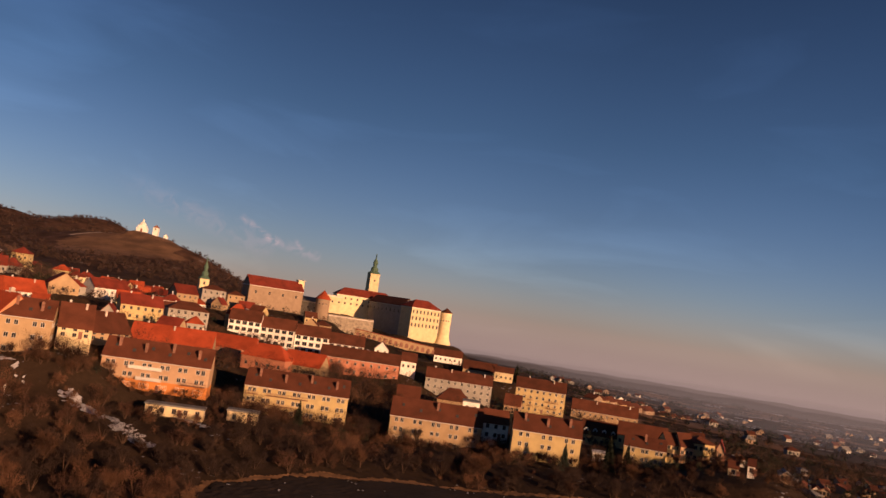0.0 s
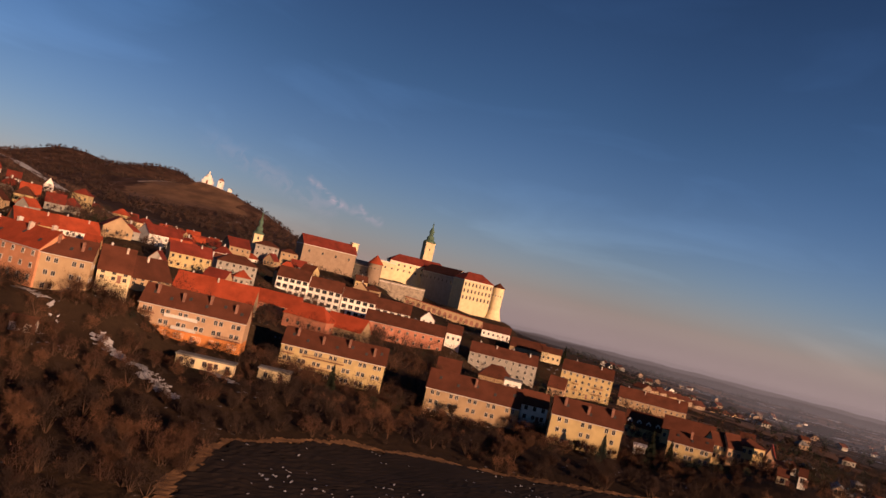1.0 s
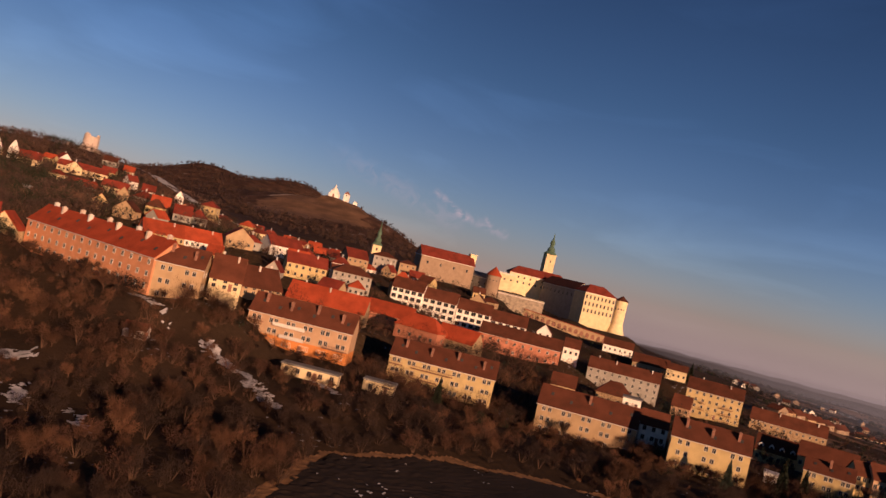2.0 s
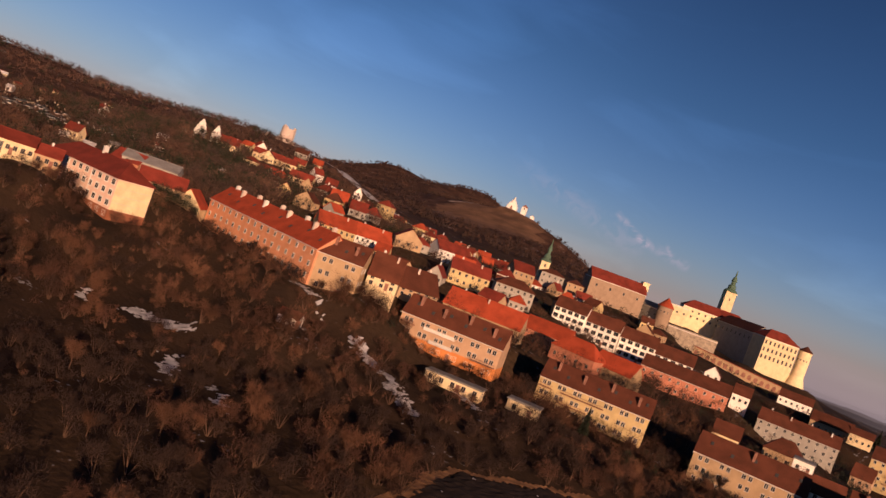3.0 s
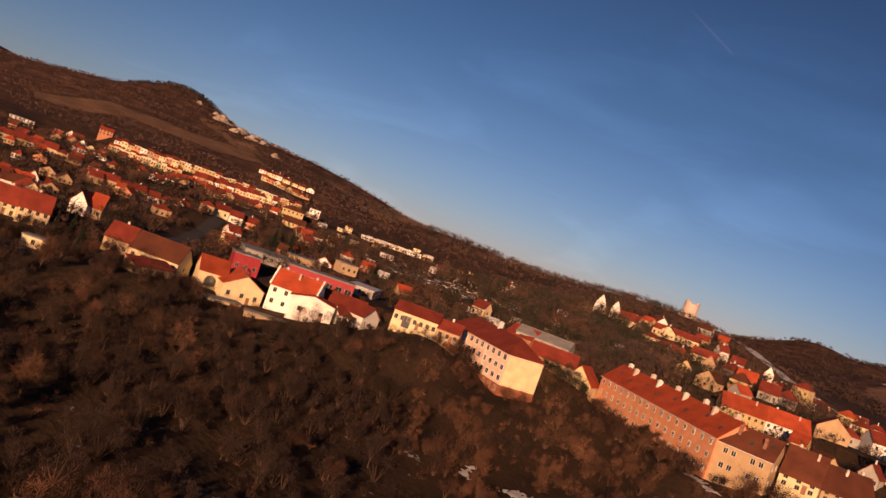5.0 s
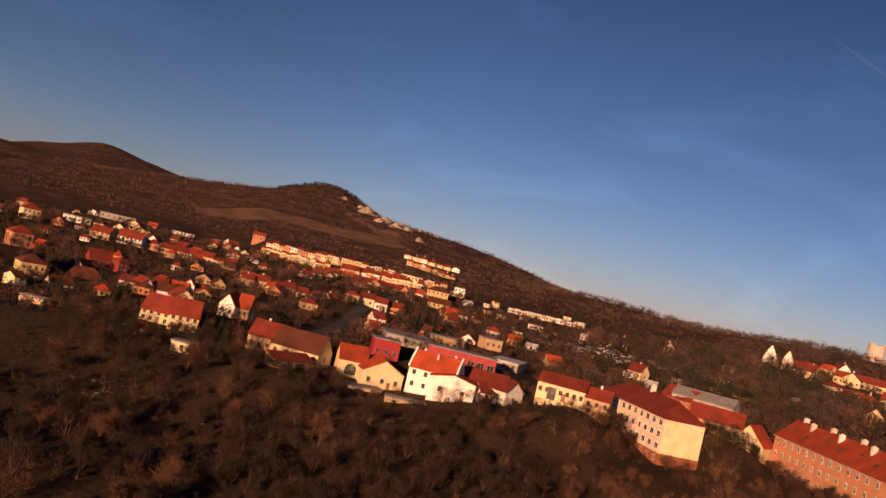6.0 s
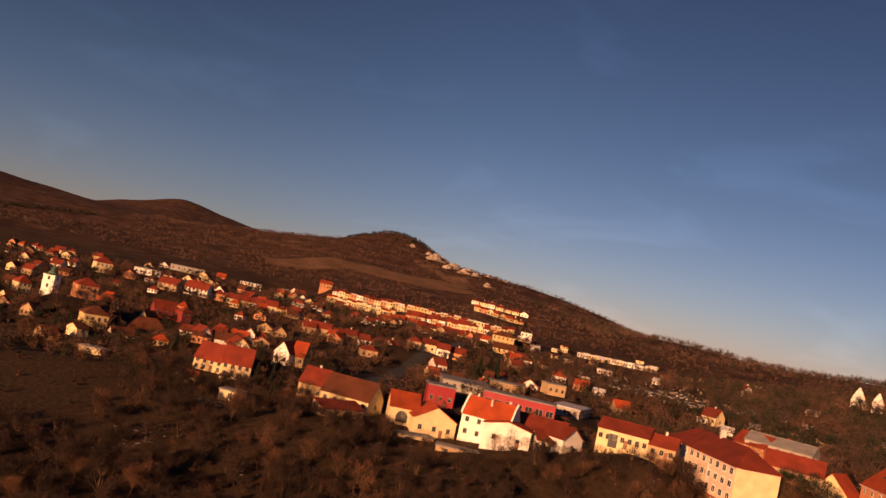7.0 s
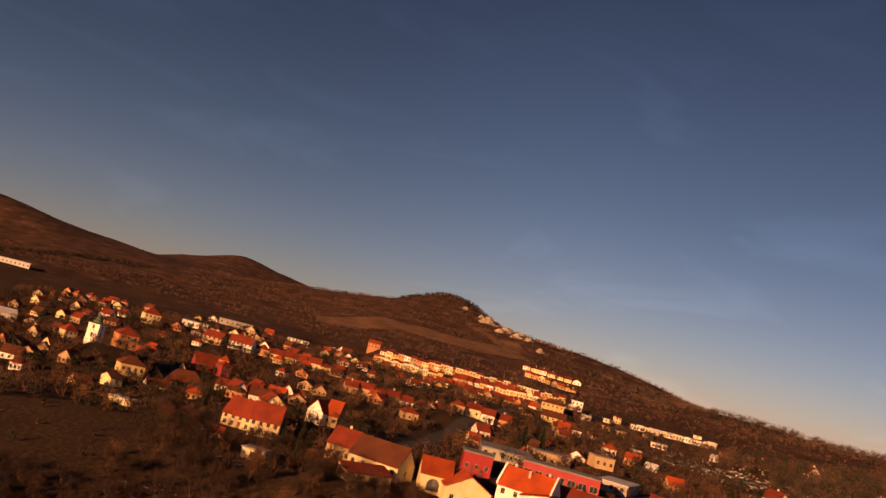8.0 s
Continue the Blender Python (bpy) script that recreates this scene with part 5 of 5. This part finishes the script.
road_line = [(-262, 92), (-300, 112), (-346, 132), (-444, 172), (-508, 206), (-560, 232)]
patch("road", lambda x, y: abs(0) + min(math.hypot(x - ax - max(0, min(1, ((x - ax) * (bx - ax) + (y - ay) * (by - ay)) / ((bx - ax) ** 2 + (by - ay) ** 2))) * (bx - ax), y - ay - max(0, min(1, ((x - ax) * (bx - ax) + (y - ay) * (by - ay)) / ((bx - ax) ** 2 + (by - ay) ** 2))) * (by - ay)) for (ax, ay), (bx, by) in zip(road_line, road_line[1:])) < 4.0, -575, 80, -255, 245, 2.0, 0.25, "asphalt", "asphalt street running up between the houses", "road")
dusted = strip([(-488, 662), (-458, 650), (-420, 645), (-396, 658), (-366, 668)], 13)
patch("vineyard_snow", lambda x, y: dusted(x, y) and noise.noise((x / 9, y / 30, 3)) + 0.5 * noise.noise((x / 3, y / 5, 6)) > -0.12, -510, 620, -345, 700, 1.1, 0.5, "snow", "snow-dusted vineyard rows below the wooded hill", "field")
terraces = strip([(-1010, 140), (-1045, 205), (-1010, 275), (-980, 322)], 42)
patch("hill_meadow", lambda x, y: terraces(x, y) and noise.noise((x / 22, y / 60, 2)) > -0.35, -1110, 80, -910, 390, 4, 0.5, "meadow", "dry terraced meadow below the hilltop", "meadow")

patch("hill_meadow", lambda x, y: math.hypot(x + 575, (y - 1172) * 0.8) + 26 * noise.noise((x / 60, y / 60, 1)) + 14 * noise.noise((x / 12, y / 12, 1)) < 88, -780, 1000, -450, 1390, 5, 0.5, "meadow", "dry brown meadow on the chapel hill", "meadow")
patch("hill_meadow", lambda x, y: strip([(-1160, 330), (-1080, 345), (-1000, 352)], 20)(x, y) and noise.noise((x / 24, y / 24, 3)) > -0.2, -1200, 290, -960, 390, 5, 0.5, "meadow", "dry tan meadow on the hill's flank", "meadow")
graves = strip([(-478, 282), (-432, 303), (-392, 345)], 24)
patch("cemetery_lawn", lambda x, y: graves(x, y) and noise.noise((x / 14, y / 8, 7)) > -0.45, -520, 245, -350, 385, 1.6, 0.4, "meadow", "dry brown grass of the open cemetery slope", "meadow")
patch("hill_path", strip([(-668, 1205), (-650, 1238), (-622, 1258), (-600, 1262)], 5), -685, 1190, -585, 1280, 2.0, 1.2, "chimney", "pale path along the edge of the chapel meadow", "path")
patch("plain_field", lambda x, y: noise.noise((x / 75, y / 38, 14)) > 0.08 and x > 40 + 0.1 * (y - 500), 40, 500, 760, 1560, 7, 0.5, "meadow", "dry stubble fields on the hazy plain", "field")
patch("snow_field", lambda x, y: noise.noise((x / 42, y / 20, 24)) > 0.42 and x > 120 + 0.1 * (y - 600), 120, 700, 760, 1560, 5, 0.8, "snow", "thin snow lying on fields of the plain", "snow")
patch("river", strip([(225, 1292), (294, 1335), (335, 1334), (385, 1318)], 8), 205, 1270, 405, 1355, 2.5, 1.2, "water", "narrow bright river far out on the plain", "river")
on_road = strip(road_line, 9)
patchy = lambda x, y, s, t: noise.noise((x / s, y / s, 11)) > t
open_ground = lambda x, y: not any(c(x, y) for c in CLEAR)
seen = lambda x, y: math.hypot(x, y - 35) > 95 or patchy(x, y, 3, 0.3)
dry = lambda x, y: min(0.42, max(-0.32, (y - 165) / 110 - max(0.0, (x + 130) / 60) * 0.5))  # light put into the twig colours: paler up the bank below the long block
# low, dark-coloured shrubs stand in for the shade between the crowns
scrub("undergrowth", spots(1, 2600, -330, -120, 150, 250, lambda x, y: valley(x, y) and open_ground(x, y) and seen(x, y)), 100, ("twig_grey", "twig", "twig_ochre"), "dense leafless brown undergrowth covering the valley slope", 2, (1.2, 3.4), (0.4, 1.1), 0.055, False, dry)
rng = random.Random(9)
for x, y in spots(3, 170, -320, -60, 150, 245, lambda x, y: valley(x, y) and patchy(x, y, 30, -0.3) and open_ground(x, y) and seen(x, y)):
    bare_tree(x, y, rng.randrange(6), rng.uniform(0.55, 1.1), rng.uniform(0, 360))
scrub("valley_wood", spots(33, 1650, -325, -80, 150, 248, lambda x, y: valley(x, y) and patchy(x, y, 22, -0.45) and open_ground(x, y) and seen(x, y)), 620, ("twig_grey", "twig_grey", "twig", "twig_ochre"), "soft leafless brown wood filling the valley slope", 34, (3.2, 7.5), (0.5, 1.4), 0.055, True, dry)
scrub("bank_wood", spots(61, 560, -262, 175, 112, 300, lambda x, y: not valley(x, y) and not in_field(x, y, 2) and open_ground(x, y)), 330, ("twig_grey", "twig", "twig_ochre", "twig_ochre"), "low leafless thicket on the bank below the blocks", 62, (1.6, 4.6), (0.4, 1.1), 0.06, True)
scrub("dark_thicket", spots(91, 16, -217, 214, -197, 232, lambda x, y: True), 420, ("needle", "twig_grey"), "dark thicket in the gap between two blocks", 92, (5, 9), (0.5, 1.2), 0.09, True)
near_houses = []
for inv, L, W, at in FOOT:
    if math.hypot(at.x, at.y - 40) < 330:
        out = inv.inverted()
        for i in range(max(1, int(L / 8))):
            p = out @ Vector((rng.uniform(-2, L + 2), rng.uniform(-15, -4.5), 0))
            if free(p.x, p.y, 2.0) and not in_field(p.x, p.y, 1):
                near_houses.append((p.x, p.y, rng.randrange(6), rng.uniform(0.35, 0.62), rng.uniform(0, 360)))
wood("garden_trees", near_houses, "small leafless trees in the gardens before the houses", 0.7)
for ax, ay, bx, by, n, s in ((-205, 238, -150, 222, 16, 0.75), (-34, 284, 0, 294, 12, 0.7), (8, 272, 34, 284, 8, 0.6), (44, 252, 62, 258, 8, 0.7), (-238, 196, -204, 192, 7, 0.65), (-82, 276, -52, 276, 5, 0.6), (62, 300, 96, 306, 10, 0.6)):
    for i in range(n):
        u = (i + rng.uniform(0, 0.9)) / n
        bare_tree(ax + (bx - ax) * u, ay + (by - ay) * u + rng.uniform(-3, 1), rng.randrange(6), s * rng.uniform(0.75, 1.2), rng.uniform(0, 360), "leafless tree in front of the apartment houses")
fronts = []
for inv, L, W, at in FOOT:
    if math.hypot(at.x, at.y - 40) < 330:
        out = inv.inverted()
        for i in range(int(L / 2.4)):
            p = out @ Vector((rng.uniform(-1, L + 1), rng.uniform(-7.5, -2.2), 0))
            if free(p.x, p.y, 1.0) and not in_field(p.x, p.y, 1):
                fronts.append((p.x, p.y))
scrub("foundation_shrubs", fronts, 150, ("twig", "twig_ochre", "twig_grey"), "bare shrubs along the foot of the houses", 12, (1.2, 3.4), (0.25, 0.7), 0.07)
town = lambda x, y: land(x, y) < 75
scrub("garden_shrubs", spots(4, 3200, -760, -120, 220, 640, lambda x, y: not on_road(x, y) and town(x, y) and not valley(x, y) and not in_field(x, y, 3)), 60, ("needle", "twig_grey", "twig", "twig_ochre"), "bare garden shrubs and trees between the houses", 5, (1.2, 5.0), (0.5, 1.2), 0.22)
scrub("yard_wood", spots(95, 110, -128, 300, -35, 416, lambda x, y: True), 330, ("twig_grey", "twig", "twig_ochre"), "tall bare trees in the yards between the rows", 96, (6, 10.5), (0.6, 1.6), 0.09, True)
gaps = [p for k, (x0, y0, x1, y1, n) in enumerate(((-88, 243, -62, 290, 46), (-52, 262, -34, 300, 26), (28, 272, 50, 312, 22), (-131, 221, -114, 236, 22), (-150, 218, -136, 226, 8), (-3, 280, 9, 296, 10))) for p in spots(97 + k, n, x0, y0, x1, y1, lambda x, y: True)]
scrub("gap_trees", gaps, 300, ("twig_grey", "twig", "twig_ochre"), "bare trees filling the gaps between the blocks", 98, (3.5, 7.5), (0.5, 1.4), 0.07, True)
scrub("court_trees", spots(46, 620, -210, 262, 70, 610, lambda x, y: True), 110, ("twig_grey", "twig", "needle", "twig_grey"), "dark bare trees in the yards behind the blocks", 47, (3, 8.5), (0.5, 1.1), 0.13)
infill = [p for k, (x0, y0, x1, y1, n) in enumerate(((-345, 62, -322, 84, 12), (-372, 20, -330, 56, 22), (-440, 40, -372, 80, 30), (-330, 96, -285, 118, 14), (-300, 36, -262, 66, 16))) for p in spots(121 + k, n, x0, y0, x1, y1, lambda x, y: not on_road(x, y))]
scrub("house_trees", infill, 260, ("needle", "twig_grey", "needle", "twig"), "dark conifers and bare trees beside the lower houses", 122, (4, 8.5), (0.5, 1.2), 0.1, True)
yellow_garden = strip([(-572, 262), (-520, 246), (-480, 236)], 17)
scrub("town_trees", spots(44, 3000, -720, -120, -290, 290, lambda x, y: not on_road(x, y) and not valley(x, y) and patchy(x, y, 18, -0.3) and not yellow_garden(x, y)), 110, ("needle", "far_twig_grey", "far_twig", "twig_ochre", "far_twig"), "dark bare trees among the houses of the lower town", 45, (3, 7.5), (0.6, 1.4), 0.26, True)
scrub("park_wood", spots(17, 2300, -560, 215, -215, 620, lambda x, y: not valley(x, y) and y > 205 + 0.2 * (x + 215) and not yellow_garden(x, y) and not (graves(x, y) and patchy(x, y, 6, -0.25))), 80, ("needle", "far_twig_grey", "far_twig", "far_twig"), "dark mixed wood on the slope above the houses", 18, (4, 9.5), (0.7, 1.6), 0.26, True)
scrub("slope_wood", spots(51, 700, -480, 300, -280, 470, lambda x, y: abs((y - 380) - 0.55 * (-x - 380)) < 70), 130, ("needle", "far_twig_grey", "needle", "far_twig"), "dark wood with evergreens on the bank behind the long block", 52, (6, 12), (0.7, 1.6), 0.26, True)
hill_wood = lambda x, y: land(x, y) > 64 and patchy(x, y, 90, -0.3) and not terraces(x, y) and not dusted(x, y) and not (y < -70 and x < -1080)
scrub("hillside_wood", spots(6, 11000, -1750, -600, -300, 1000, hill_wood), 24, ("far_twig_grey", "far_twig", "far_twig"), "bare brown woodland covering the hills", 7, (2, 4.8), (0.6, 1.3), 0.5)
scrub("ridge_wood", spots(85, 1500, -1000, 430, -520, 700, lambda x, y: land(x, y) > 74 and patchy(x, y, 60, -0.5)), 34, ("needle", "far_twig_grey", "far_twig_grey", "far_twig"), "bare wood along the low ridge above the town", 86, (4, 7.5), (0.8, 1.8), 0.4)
scrub("hilltop_wood", spots(81, 420, -1450, 220, -1180, 430, lambda x, y: math.hypot(x + 1345, y - 318) < 75 + 30 * noise.noise((x / 30, y / 30, 4))), 40, ("needle", "far_twig_grey", "needle"), "dark scrub wood on the rounded hilltop", 82, (2.5, 5.5), (0.8, 1.6), 0.5)
row_line = strip([(-985, -262), (-1010, -244), (-1078, -204), (-1175, -110)], 8)
scrub("hedgerow", spots(83, 260, -1190, -275, -970, -95, row_line), 40, ("needle", "twig_grey"), "dark row of trees along the foot of the fields", 84, (2.5, 6), (0.8, 1.6), 0.4)
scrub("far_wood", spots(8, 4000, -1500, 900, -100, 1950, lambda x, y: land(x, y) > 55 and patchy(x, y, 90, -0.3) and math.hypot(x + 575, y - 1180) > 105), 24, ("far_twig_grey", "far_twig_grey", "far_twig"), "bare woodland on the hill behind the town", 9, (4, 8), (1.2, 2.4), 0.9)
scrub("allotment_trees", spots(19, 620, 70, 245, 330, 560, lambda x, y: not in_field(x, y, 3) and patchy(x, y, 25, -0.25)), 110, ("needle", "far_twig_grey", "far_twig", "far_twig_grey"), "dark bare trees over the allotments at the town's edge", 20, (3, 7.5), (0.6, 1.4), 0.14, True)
scrub("plain_hedges", spots(10, 3600, 20, 480, 900, 1700, lambda x, y: patchy(x, y, 45, 0.05)), 24, ("twig_grey", "needle"), "dark hedges and copses on the plain", 11, (2.5, 7), (0.8, 1.8), 0.8)


# ---- evergreens ----
def conifer_meshes(seed, h, r, n):
    rng = random.Random(seed)
    v, f = [], []
    tube(v, f, Vector((0, 0, -0.5)), Vector((0, 0, h * 0.95)), h * 0.022, 0.02, 6)
    trunk = mesh("trunk", v, f, "bark")

    def grow(i):
        u = rng.uniform(0, 1) ** 0.7
        z, a = h * (0.08 + 0.9 * (1 - u)), rng.uniform(0, 6.283)
        reach = r * (u + 0.05) * rng.uniform(0.5, 1.05)
        tip = Vector((reach * math.cos(a), reach * math.sin(a), z - reach * 0.25))
        root = Vector((reach * 0.35 * math.cos(a), reach * 0.35 * math.sin(a), z))
        return root, tip, rng.uniform(0.25, 0.5) * h / 9

    return trunk, slivers(rng, n, grow)


CONIFERS = []
for k, (h, r, mat) in enumerate([(11, 2.6, "needle"), (9, 2.4, "needle_blue"), (7, 1.2, "needle")]):
    trunk, (tv, tf) = conifer_meshes(70 + k, h, r, 1300)
    CONIFERS.append((trunk, mesh("crown", tv, tf, mat)))
KINDS = ["dark green spruce beside the houses", "pale blue-green spruce in front of a block", "slim dark columnar conifer in a garden"]
for x, y, k, s in ((25, 268, 1, 1.0), (40, 278, 0, 1.1), (46, 279, 0, 0.9), (-288, 80, 2, 1.2), (-296, 86, 2, 1.3), (-283, 88, 2, 0.9), (-274, 104, 0, 0.8), (11, 548, 0, 1.2), (-400, 200, 0, 1.3), (-408, 194, 0, 1.1),
                   (-320, 78, 2, 1.0), (-343, 52, 0, 0.8), (-262, 84, 0, 0.7), (-430, 60, 0, 0.9), (-372, 36, 2, 1.1), (-60, 262, 0, 0.8)):
    root = put("conifer", CONIFERS[k][0], None, pose(x, y, land(x, y), 0, 0, 37 * k) @ Matrix.Scale(s, 4))
    put("crown", CONIFERS[k][1], root)
    tagged(root, KINDS[k], "tree", "evergreens")


# ---- far haze, painted on glowing sheets ----
def painted_haze_ring(radius, a0, a1, low, high, mat):
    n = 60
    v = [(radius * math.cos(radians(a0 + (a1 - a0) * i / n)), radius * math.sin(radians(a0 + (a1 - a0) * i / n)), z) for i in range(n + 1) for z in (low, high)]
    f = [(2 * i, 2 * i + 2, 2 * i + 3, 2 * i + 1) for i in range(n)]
    ob = tagged(put("backdrop", mesh("backdrop", v, f, mat)), "glowing sheet painted as evening haze over the distant plain", "haze", kind="structure")
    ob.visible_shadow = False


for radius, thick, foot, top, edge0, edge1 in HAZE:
    painted_haze_ring(radius, -40, 125 if radius > 2500 else 86 + (radius - 690) * 0.016, -180, top, ("haze", radius))


# ---- gardens, graves and rock on the slopes ----
def gravestones():
    rng = random.Random(21)
    f = Form()
    for _ in range(150):
        x, y = rng.gauss(-432, 38), rng.gauss(338, 22)
        if free(x, y):
            z, w, h = land(x, y), rng.uniform(0.3, 0.7), rng.uniform(0.6, 1.3)
            f.box(x - w, y - 0.25, z - 0.4, x + w, y + 0.25, z + h)
    me = f.done("gravestones", "stone")
    tagged(put("gravestones", me), "rows of pale gravestones on the cemetery slope", "grave", kind="stuff")


gravestones()
rng = random.Random(31)
for x, y in spots(14, 46, -640, 230, -330, 470, lambda x, y: math.hypot(x + 432, y - 338) > 45):
    building("shed", x, y, land(x, y), rng.uniform(30, 90), rng.uniform(3, 7), rng.uniform(3, 5), rng.uniform(2.2, 3.2), 1.2, rng.choice(["gable", "lean", "flat"]), rng.choice(["plaster_cream", "plaster_white", "plaster_ochre"]), rng.choice(["tile_red", "roof_light", "tile_brown"]), 1, 1, near=False, group="garden sheds", deep=2.0)


def joined_houses(name, places, sizes, heads, walls, tiles, label):
    """Many small far houses in one mass, each with its walls, roof and windows."""
    mats = walls + tiles + ["glass"]
    v, f, slots = [], [], []

    def add(me, m, slot):
        o = len(v)
        v.extend(tuple(m @ p.co) for p in me.vertices)
        f.extend(tuple(o + k for k in p.vertices) for p in me.polygons)
        slots.extend([slot] * len(me.polygons))
        bpy.data.meshes.remove(me)

    for x, y in places:
        L, W, H, rise = rng.uniform(*sizes[0]), rng.uniform(6.5, 8.5), rng.uniform(*sizes[1]), rng.uniform(*sizes[2])
        kind, m = rng.choice(["gable", "gabley", "hip"]), pose(x, y, land(x, y), 0, 0, rng.uniform(*heads))
        a, b = rng.randrange(len(walls)), len(walls) + rng.randrange(len(tiles))
        add(wall_mesh(kind, L, W, H, rise, walls[a], 2.0), m, a)
        add(roof_mesh(kind, L, W, H, rise, mats[b]), m, b)
        holes = Form()
        for c in range(3):
            holes.box(L * (c + 0.5) / 3 - 0.45, -0.03, 0.9, L * (c + 0.5) / 3 + 0.45, 0.02, 2.1)
        holes.box(L - 0.02, W * 0.4, 0.9, L + 0.03, W * 0.4 + 0.9, 2.1)
        if rng.random() < 0.6:
            holes.box(L * 0.3, W * 0.45, H + rise * 0.5, L * 0.3 + 0.7, W * 0.45 + 0.7, H + rise + 1.1)
        add(holes.done("window", "glass"), m, len(mats) - 1)
    me = mesh(name, v, f, *mats)
    me.polygons.foreach_set("material_index", slots)
    return tagged(put(name, me), label, "houses", kind="stuff")


joined_houses("plain_houses", spots(15, 90, 60, 480, 560, 1250, lambda x, y: True), ((5, 8.5), (2.3, 3.4), (1.8, 2.8)), (-20, 40), ["plaster_white", "plaster_grey", "plaster_stone", "plaster_stone"], ["tile_brown", "tile_brown", "roof_grey"], "scattered small houses on the hazy plain")
joined_houses("cemetery_tombs", spots(21, 120, -478, 270, -380, 360, graves), ((0.8, 2.0), (0.7, 1.5), (0.1, 0.4)), (20, 70), ["plaster_grey", "plaster_stone", "plaster_white"], ["roof_grey", "roof_light"], "rows of small pale tombs on the cemetery slope")
joined_houses("allotment_huts", spots(18, 30, 84, 250, 190, 420, lambda x, y: not in_field(x, y, 4)), ((2.2, 3.8), (1.8, 2.4), (0.7, 1.3)), (-30, 60), ["plaster_grey", "plaster_stone", "plaster_stone"], ["tile_brown", "roof_grey", "tile_brown"], "small huts among the trees of the allotments")
joined_houses("lower_town_houses", spots(16, 190, -740, -110, -350, 260, lambda x, y: not on_road(x, y) and not valley(x, y)), ((4.5, 8.5), (2.3, 3.8), (2.0, 3.2)), (50, 100), ["plaster_white", "plaster_cream", "plaster_ochre", "plaster_terracotta"], ["tile_brown", "tile_red", "tile_orange"], "close-packed small tiled houses of the lower town")
old_town = []
for x, y in spots(71, 190, -480, 290, -110, 640, lambda x, y: free(x, y, 9) and not (x > -215 and y > 585) and math.hypot(x + 432, y - 338) > 50 and land(x, y) < 84 and not (y > 470 and -0.82 < (x - 5) / (y - 33) < -0.62) and abs((y - 380) - 0.55 * (-x - 380)) > 45):
    if len(old_town) < 64 and all(math.hypot(x - a, y - b) > 15 for a, b in old_town):
        old_town.append((x, y))
        building("house", x, y, land(x, y), rng.uniform(-25, 40), rng.uniform(7, 12), rng.uniform(7, 9), rng.uniform(3.2, 5.0), rng.uniform(3, 4.4), rng.choice(["gable", "gable", "gabley", "hip"]), rng.choice(["plaster_white", "plaster_cream", "plaster_ochre", "plaster_yellow", "plaster_grey"]), rng.choice(["tile_brown", "tile_red", "tile_red", "tile_orange"]), 1, 3, chim=rng.choice([0, 1]), near=False, group="houses of the old town", deep=3.0)


def outcrop(x, y, r, h, seed):
    """A weathered limestone outcrop, broken into ledges."""
    rng = random.Random(seed)
    rows, n = [], 14
    for j in range(5):
        u = j / 4
        rows.append([(x + r * (1 - 0.75 * u) * math.cos(6.283 * i / n) * rng.uniform(0.75, 1.2), y + r * (1 - 0.75 * u) * math.sin(6.283 * i / n) * rng.uniform(0.75, 1.2), land(x, y) - 3 + (h + 3) * u * rng.uniform(0.85, 1.1)) for i in range(n)])
    v = [p for row in rows for p in row]
    f = [(j * n + i, j * n + (i + 1) % n, (j + 1) * n + (i + 1) % n, (j + 1) * n + i) for j in range(4) for i in range(n)] + [tuple(range(4 * n, 5 * n))]
    tagged(put("rock_outcrop", mesh("rock_outcrop", v, f, "rock")), "pale weathered limestone outcrop on the hillside", "rock")


for i, (x, y, r, h) in enumerate(((-1166, 374, 15, 6), (-1123, 380, 13, 5), (-1105, 392, 12, 4), (-1037, 389, 9, 4), (-1205, 356, 17, 8), (-1150, 362, 10, 5), (-1225, 372, 16, 4), (-1200, 388, 12, 3), (-1180, 405, 10, 3), (-1235, 352, 10, 4), (-1150, 425, 9, 2.5), (-1120, 440, 8, 2), (-1260, 330, 8, 3), (-545, 640, 8, 5), (-538, 652, 7, 4), (-560, 640, 7, 5))):
    outcrop(x, y, r, h, i)
